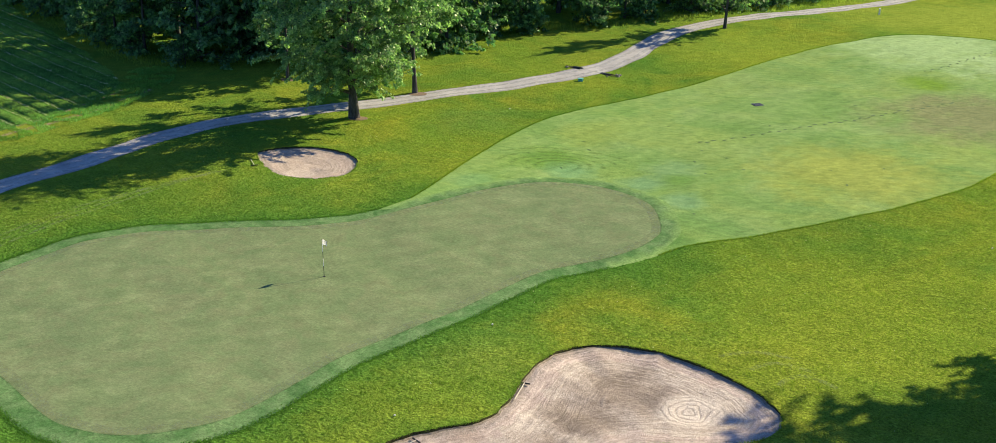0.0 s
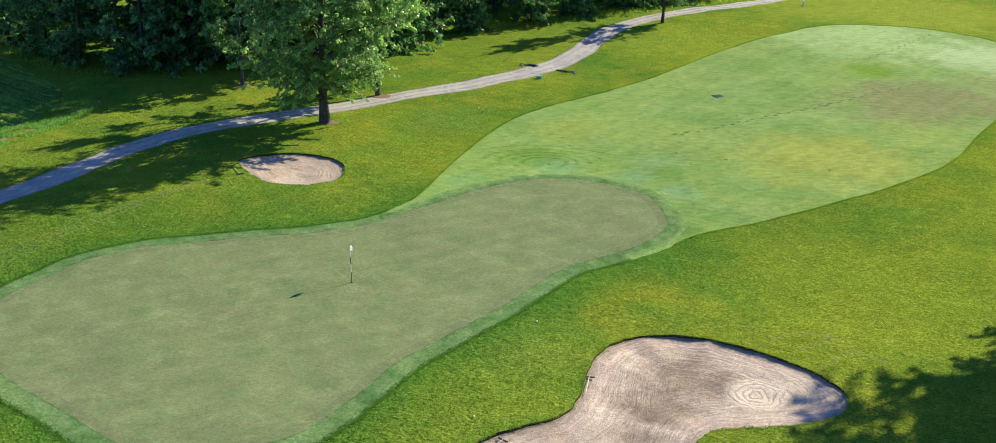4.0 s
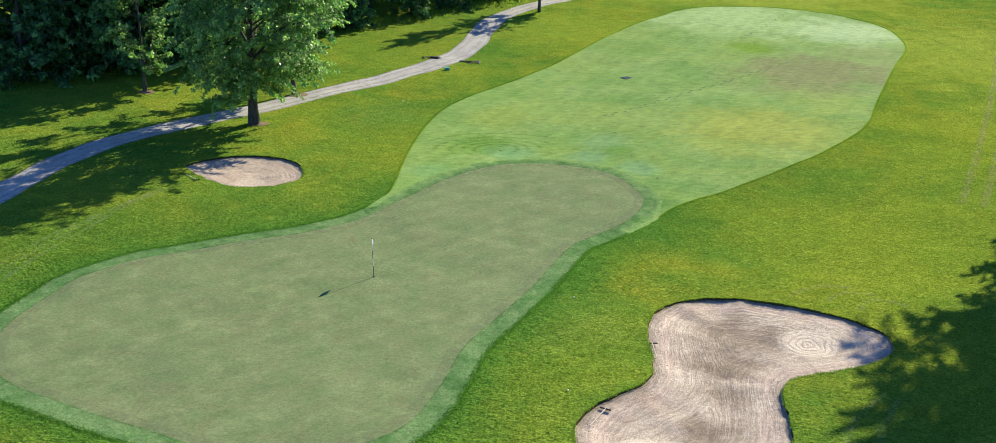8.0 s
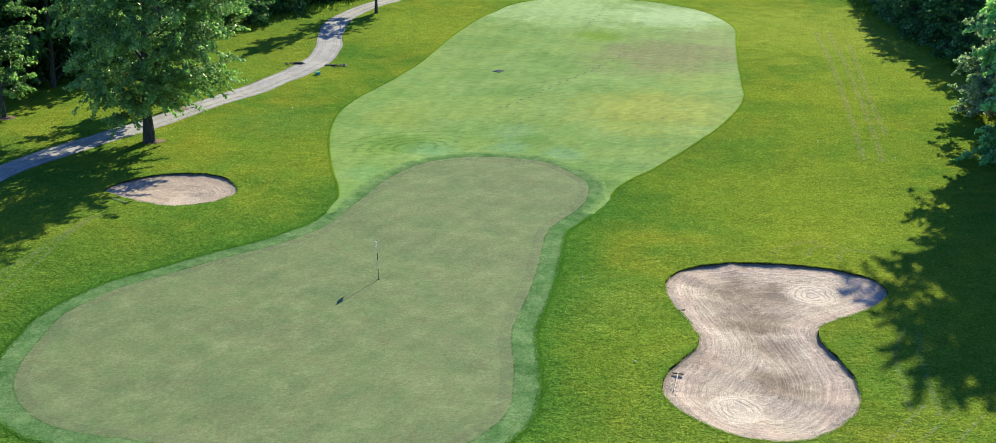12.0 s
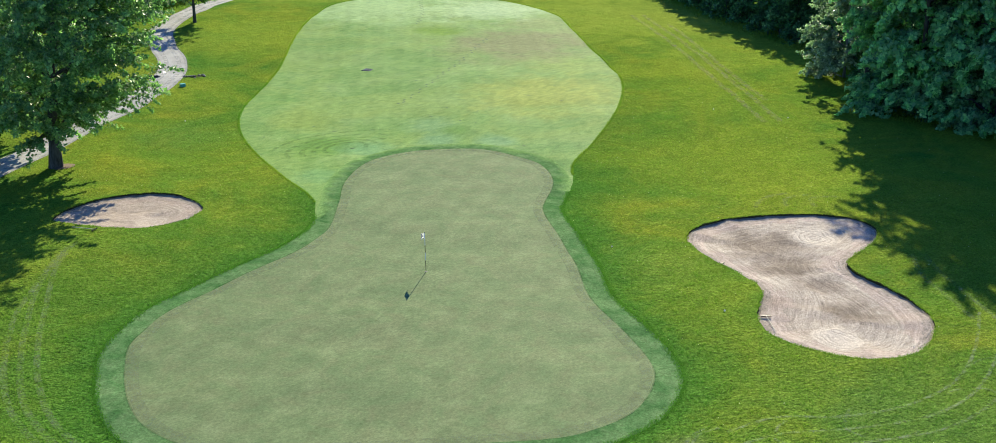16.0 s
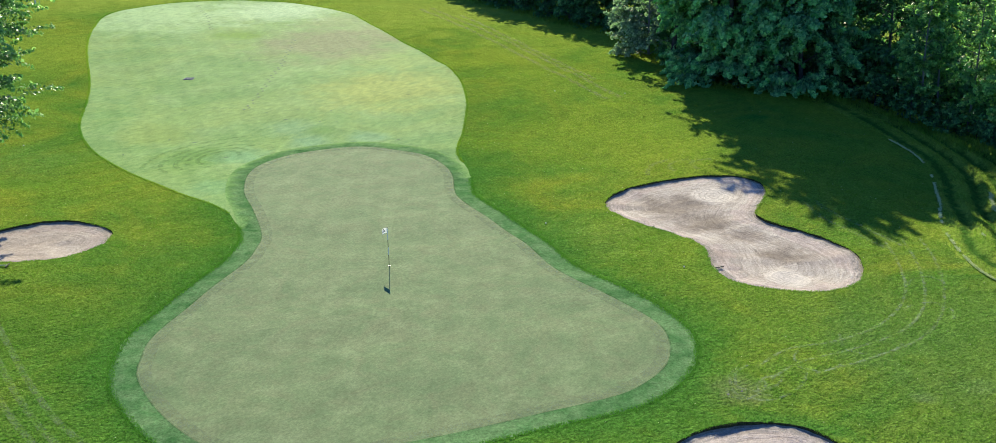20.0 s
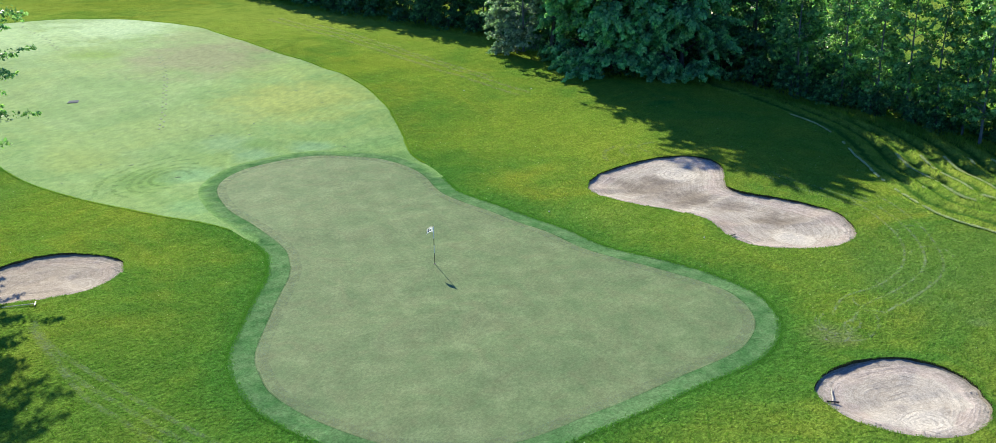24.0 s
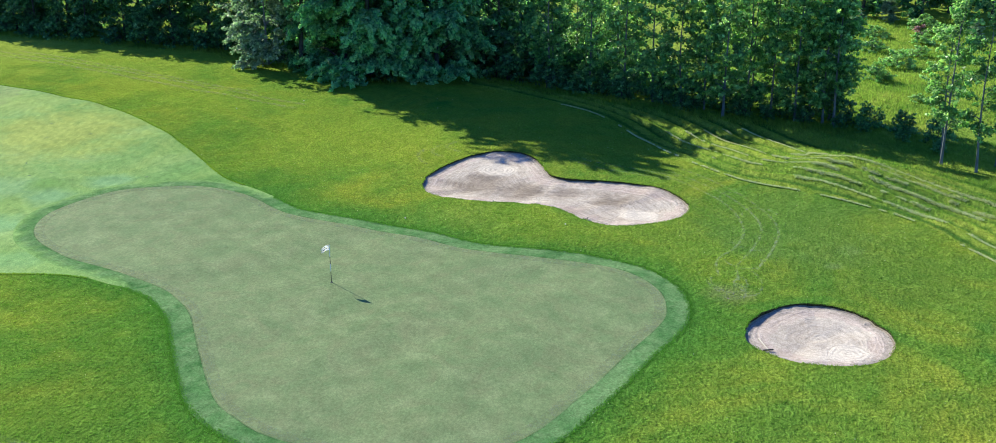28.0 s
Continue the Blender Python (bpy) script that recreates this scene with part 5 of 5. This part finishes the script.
ribbon("earth_strip", spline([(-35.0, 12.0), (-33.6, 19.6), (-32.3, 23.0), (-31.0, 26.6), (-30.4, 30.5), (-29.8, 34.2)], 0.5, False), 0.6, SOIL_PALE, "bare pale earth strip at the field edge", 0.02)
ribbon("earth_strip", spline([(-34.2, 21.8), (-33.2, 26.2), (-32.6, 30.6), (-32.4, 34.0)], 0.5, False), 0.35, SOIL_PALE, "bare pale earth strip at the field edge", 0.02)

for line in (LEFT_EDGE, RIGHT_EDGE + [(51, 9), (46, 3), (47.5, -7), (43, -15), (40, -22), (37, -30), (34.5, -37.5)]):
    s = spline(line, 0.06, False)
    s = s[(s[:, 0] > -70) & (s[:, 0] < 90) & (s[:, 1] < 100)]
    p = np.repeat(s, 9, 0)
    p = p + rng_g.normal(size=p.shape) * 0.8
    blades("tall_grass", p[:, 0], p[:, 1], 0.34, 0.06, BANK_BLADE, "tall uncut grass at the foot of the trees", rng_g, 0.8)

# ---------- small things ----------
BLACK = plain("black_paint", (0.02, 0.02, 0.022), 0.5)
WHITE = plain("white_paint", (0.80, 0.80, 0.78), 0.5)
CLOTH = leaf_material("white_cloth", [(0.90, 0.90, 0.88), (0.93, 0.93, 0.91)], 0.6, 0.9, (1, 1, 1), lit_tips=False)
PALEWOOD = plain("pale_wood", (0.52, 0.47, 0.38), 0.7)
TEAL = plain("teal_plastic", (0.10, 0.38, 0.36), 0.5)
SLATE = plain("slate_metal", (0.07, 0.085, 0.12), 0.9, 0.0)
STONE = plain("grey_stone", (0.16, 0.155, 0.15), 0.9, 0.0, 0.3)


def rod(name, a, b, r, mat, parent, label="", sides=10):
    v, f = tube([a, b], [r, r], sides)
    f.append(tuple(reversed(range(sides))))
    return quick_part(name, v, f, mat, parent, label, False)


def box(name, size, m, mat, parent, label="", bevel=0.01):
    bm = bmesh.new()
    bmesh.ops.create_cube(bm, size=1.0)
    bmesh.ops.scale(bm, vec=size, verts=bm.verts)
    if bevel:
        bmesh.ops.bevel(bm, geom=bm.edges[:], offset=bevel, segments=2, affect="EDGES")
    bmesh.ops.transform(bm, matrix=m, verts=bm.verts)
    return part(name, bm, mat, parent, label)


def flagstick():
    base = new("flagstick")
    base.location = (0, 0, ground_z(0, 0))
    tagged(base, "black and white flagstick with white number 4 flag in the hole", "flag")
    for lo, hi, mat, name in ((-0.1, 0.62, BLACK, "lower_band"), (0.62, 1.05, WHITE, "white_band"), (1.05, 1.45, BLACK, "upper_band"), (1.45, 2.13, WHITE, "top_band")):
        rod(name, (0, 0, lo), (0, 0, hi), 0.016, mat, base)
    v, f = tube([(0, 0, 2.13), (0, 0, 2.16)], [0.026, 0.012], 10)
    quick_part("knob", v, f, BLACK, base)
    way = Vector((0.1, 0.995, 0))
    nrm = Vector((0.995, -0.1, 0))
    nu, nv = 12, 6

    def at(u, w, push=0.0):
        sway = 0.05 * math.sin(u * 7.0) * u + push
        drop = -0.22 * u * u
        return way * (0.02 + 0.42 * u) + nrm * sway + Vector((0, 0, 1.80 + 0.31 * w * (1 - 0.12 * u) + drop))
    verts, faces = [], []
    for push in (-0.003, 0.003):
        for i in range(nu + 1):
            for j in range(nv + 1):
                verts.append(at(i / nu, j / nv, push))
    k = (nu + 1) * (nv + 1)
    for i in range(nu):
        for j in range(nv):
            q = (i * (nv + 1) + j, (i + 1) * (nv + 1) + j, (i + 1) * (nv + 1) + j + 1, i * (nv + 1) + j + 1)
            faces += [q, tuple(reversed([a + k for a in q]))]
    cloth = quick_part("flag", verts, faces, CLOTH, base, "white cloth flag with dark border and number", True)

    def strip(points, width, push):
        vv, ff = [], []
        for (u0, w0), (u1, w1) in zip(points[:-1], points[1:]):
            du, dw = u1 - u0, w1 - w0
            length = math.hypot(du * 0.5, dw * 0.36)
            pu, pw = -dw * 0.36 / length * width / 0.5, du * 0.5 / length * width / 0.36
            o = len(vv)
            for t in (0, 0.25, 0.5, 0.75, 1):
                for sgn in (-0.5, 0.5):
                    vv.append(at(u0 + du * t + pu * sgn, w0 + dw * t + pw * sgn, push))
            for t in range(4):
                ff.append((o + 2 * t, o + 2 * t + 2, o + 2 * t + 3, o + 2 * t + 1))
        return vv, ff
    for push in (-0.008, 0.008):
        vv, ff = strip([(0.03, 0.04), (0.97, 0.04), (0.97, 0.96), (0.03, 0.96), (0.03, 0.04)], 0.012, push)
        quick_part("border", vv, ff, BLACK, cloth)
        vv, ff = strip([(0.62, 0.15), (0.62, 0.85), (0.30, 0.38), (0.74, 0.38)], 0.03, push)
        quick_part("number", vv, ff, BLACK, cloth)
    bm = bmesh.new()
    bmesh.ops.create_circle(bm, cap_ends=True, segments=20, radius=0.075, matrix=Matrix.Translation((0, 0, 0.012)))
    part("cup", bm, BLACK, base, "dark hole in the green")


flagstick()


def rake(x, y, turn, surface, length=1.5, label="black-headed bunker rake with pale handle lying on sand"):
    base = new("bunker_rake")
    base.matrix_basis = pose(x, y, surface(x, y) + 0.03, 0, 0, turn)
    tagged(base, label, "rake", "rakes")
    rod("handle", (0, 0, 0.05), (0, -length, 0.03), 0.02, PALEWOOD, base, "pale handle")
    head = box("head", (0.5, 0.06, 0.05), pose(0, 0, 0.04), BLACK, base, "black head")
    for i in range(11):
        v, f = tube([(-0.22 + i * 0.044, 0, 0.02), (-0.22 + i * 0.044, 0.01, -0.05)], [0.008, 0.004], 5)
        quick_part("tine", v, f, BLACK, head)


rake(12.75, -8.5, -4, SAND_RIGHT)
rake(9.55, -14.1, -35, SAND_RIGHT)
rake(-8.25, -20.85, 98, SAND_NEAR, 1.2)
rake(-11.5, 16.0, 214, lambda x, y: ground_z(x, y), 1.5, "bunker rake with white handle lying on grass")


def culvert():
    base = new("culvert_pipe")
    a, b = Vector((4.95, 50.1, 0)), Vector((8.35, 48.85, 0))
    za = ground_z(a.x, a.y) - 0.08
    zb = ground_z(b.x, b.y) - 0.08
    tagged(base, "black corrugated culvert pipe under the gravel path", "pipe")
    for p, q, z, name in ((a, b, za, "pipe_end"), (b, a, zb, "pipe_end")):
        d = (q - p).normalized()
        v, f = [], []
        sides, n = 20, 9
        for i in range(n):
            r = 0.22 + 0.014 * (i % 2)
            for k in range(sides):
                w = 2 * math.pi * k / sides
                side = Vector((-d.y, d.x, 0))
                v.append(p + d * (i * 0.10 - 0.15) + side * math.cos(w) * r + Vector((0, 0, z + math.sin(w) * r)))
        for i in range(n - 1):
            for k in range(sides):
                j = (k + 1) % sides
                f.append((i * sides + k, i * sides + j, (i + 1) * sides + j, (i + 1) * sides + k))
        f.append(tuple(range((n - 1) * sides, n * sides)))
        quick_part(name, v, f, BLACK, base)
        # dark sheet laid on the ground for the shade of the hollow before the pipe
        side = Vector((-d.y, d.x, 0))
        v, f = [], []
        for i in range(9):
            k = i / 8
            for j in range(-4, 5):
                w = j / 4 * (0.16 + 0.22 * math.sin(math.pi * min(1.0, k + 0.25)))
                c = p + d * (0.25 - 1.25 * k) + side * w
                v.append((c.x, c.y, ground_z(c.x, c.y) + 0.035 + 0.05 * noise.noise((c.x * 4, c.y * 4, 1)) * (abs(j) > 2)))
        for i in range(8):
            for j in range(8):
                f.append((i * 9 + j, i * 9 + j + 1, (i + 1) * 9 + j + 1, (i + 1) * 9 + j))
        quick_part("mouth", v, f, TURF, base, "dark sheet laid in place of the shaded hollow before the pipe")


culvert()


def stone(seed, r):
    bm = bmesh.new()
    bmesh.ops.create_icosphere(bm, subdivisions=2, radius=r)
    for v in bm.verts:
        v.co *= 1 + 0.35 * noise.noise(v.co * (1.2 / r) + Vector((seed, 0, 0)))
        v.co.z *= 0.65
    me = bpy.data.meshes.new("stone")
    bm.to_mesh(me)
    bm.free()
    me.materials.append(STONE)
    return me


stones = [stone(s, 0.14) for s in (1.0, 4.0, 7.0)]
for i in range(9):
    k = (8.5, 48.7) if i < 6 else (4.7, 50.2)
    x, y = k[0] + rng_g.uniform(-0.9, 0.9), k[1] + rng_g.uniform(-0.6, 0.5)
    ob = new("stone", stones[i % 3])
    ob.matrix_basis = pose(x, y, ground_z(x, y) + 0.03, 0, 0, rng_g.uniform(0, 360)) @ Matrix.Scale(rng_g.uniform(0.6, 1.4), 4)
    tagged(ob, "rough grey stone beside the culvert under the path", "stone", "stones at the culvert")

post = new("valve_box")
post.location = (6.15, 46.0, ground_z(6.15, 46.0))
tagged(post, "small teal plastic irrigation box beside the path", "box")
box("case", (0.42, 0.36, 0.24), pose(0, 0, 0.08), TEAL, post, "", 0.04)
box("lid", (0.46, 0.40, 0.05), pose(0, 0, 0.215), TEAL, post, "", 0.015)

marker = new("marker_post")
marker.location = (34.6, 83.6, ground_z(34.6, 83.6))
tagged(marker, "short white marker post beside the far path", "post")
box("post", (0.18, 0.18, 0.7), pose(0, 0, 0.3), WHITE, marker, "", 0.02)
box("cap", (0.24, 0.24, 0.06), pose(0, 0, 0.67), WHITE, marker, "", 0.015)

drain = new("drain_cover")
drain.matrix_basis = pose(21.8, 41.6, ground_z(21.8, 41.6), 0, 0, 30)
tagged(drain, "dark slate-coloured metal drain cover set in the fairway", "drain cover")
box("frame", (0.84, 0.84, 0.05), pose(0, 0, -0.01), SLATE, drain, "", 0.012)
for i in range(7):
    box("bar", (0.70, 0.06, 0.03), pose(0, -0.30 + i * 0.10, 0.02), SLATE, drain, "", 0.008)

ribbon("culvert_seam", np.array([(5.2 + 0.31 * i, 50.0 - 0.115 * i) for i in range(11)]), 0.16, RUT, "pale gravel ridge across the path over the pipe", 0.03)

# footprints in the dew on the fairway
PRINT = plain("wet_print", (0.05, 0.10, 0.03), 0.8, 0.0, 0.2)
TRAILS = ([(37.5, 44.5), (33.5, 41.2), (29.8, 38.3), (26.3, 35.9), (22.3, 33.1), (17.9, 30.2)], [(45.6, 68.4), (43.2, 64.8), (41.5, 62.0), (39.2, 58.8), (36.6, 55.6)])
prints = []
for sole in range(3):
    bm = bmesh.new()
    bmesh.ops.create_circle(bm, cap_ends=True, segments=12, radius=0.5)
    for q in bm.verts:
        q.co.y *= 1 - 0.3 * math.exp(-((q.co.x + 0.08) / 0.15) ** 2)
        q.co.xy *= 1 + 0.08 * noise.noise(q.co * 3 + Vector((sole, 0, 0)))
    me = bpy.data.meshes.new("footprint")
    bm.to_mesh(me)
    bm.free()
    me.materials.append(PRINT)
    prints.append(me)


def mark(name, sole, x, y, turn, long, wide, label, category, group):
    ob = new(name, prints[sole % 3])
    ob.matrix_basis = pose(x, y, ground_z(x, y) + 0.022, 0, 0, turn) @ Matrix.Diagonal((long, wide, 1, 1))
    tagged(ob, label, category, group)


for way in TRAILS:
    trail = spline(way, 0.72, False)
    for i, (x, y) in enumerate(trail):
        d = trail[min(i + 1, len(trail) - 1)] - trail[max(i - 1, 0)]
        n = Vector((-d[1], d[0])).normalized() * (0.13 if i % 2 else -0.13)
        mark("footprint", i, x + n.x, y + n.y, math.degrees(math.atan2(d[1], d[0])) + rng_g.uniform(-12, 12), 0.40 * rng_g.uniform(0.75, 1.1), 0.2,
             "dark footprint in the pale dewy fairway grass", "footprint", "footprints on the fairway")
# divots cut by clubs
spots = 0
while spots < 46:
    x, y = rng_g.uniform(2, 52), rng_g.uniform(12, 70)
    if inside(offset(FAIRWAY_S, -1.0), [x], [y])[0] and not inside(offset(FRINGE_S, 0.5), [x], [y])[0]:
        mark("fairway_divot", spots, x, y, rng_g.uniform(0, 180), rng_g.uniform(0.15, 0.42), rng_g.uniform(0.08, 0.16), "small dark divot cut into the fairway turf", "divot", "divots on the fairway")
        spots += 1

# pale specks on the grass: balls and a bare sandy divot
for x, y in ((37.9, 7.3), (35.3, 12.4), (10.0, -3.15), (8.2, -12.75), (2.0, 35.6)):
    bm = bmesh.new()
    bmesh.ops.create_icosphere(bm, subdivisions=3, radius=0.0427)
    for v in bm.verts:
        v.co *= 1 - 0.02 * (math.sin(v.co.x * 420) * math.sin(v.co.y * 420) > 0.4)
    me = bpy.data.meshes.new("golf_ball")
    bm.to_mesh(me)
    bm.free()
    me.materials.append(WHITE)
    ob = new("golf_ball", me)
    ob.location = (x, y, ground_z(x, y) + 0.055)
    tagged(ob, "white golf ball lying in the rough grass", "golf ball", "stray balls")
for x, y, r in ((-2.8, -20.15, 0.07), (-2.3, -20.5, 0.06)):
    ob = new("divot", stone(x, r))
    ob.data.materials[0] = PALEWOOD if r > 0.11 else STONE
    ob.matrix_basis = pose(x, y, ground_z(x, y) + 0.01) @ Matrix.Diagonal((1, 0.7, 0.25, 1))
    tagged(ob, "pale sandy divot in worn grass near the bunker", "divot", "divots")

# bare earth round the trunks
EARTH = plain("bare_earth", (0.16, 0.115, 0.08), 0.95, 0.0, 0.35)
for x, y, r in ((-9.0, 29.7, 0.85), (-6.7, 38.1, 0.8), (-19.3, 39.8, 0.7)):
    rim = [(x + r * (1 + 0.3 * noise.noise((math.cos(k * 0.3) * 1.5, math.sin(k * 0.3) * 1.5, x))) * math.cos(k * 0.3), y + 0.8 * r * math.sin(k * 0.3)) for k in range(21)]
    verts = [(a, c, ground_z(a, c) + 0.02) for a, c in rim] + [(x, y, ground_z(x, y) + 0.06)]
    ob = mesh_object("earth_patch", verts, [(i, (i + 1) % 21, 21) for i in range(21)], EARTH)
    tagged(ob, "patch of bare brown earth round a tree trunk", "ground", kind="structure")
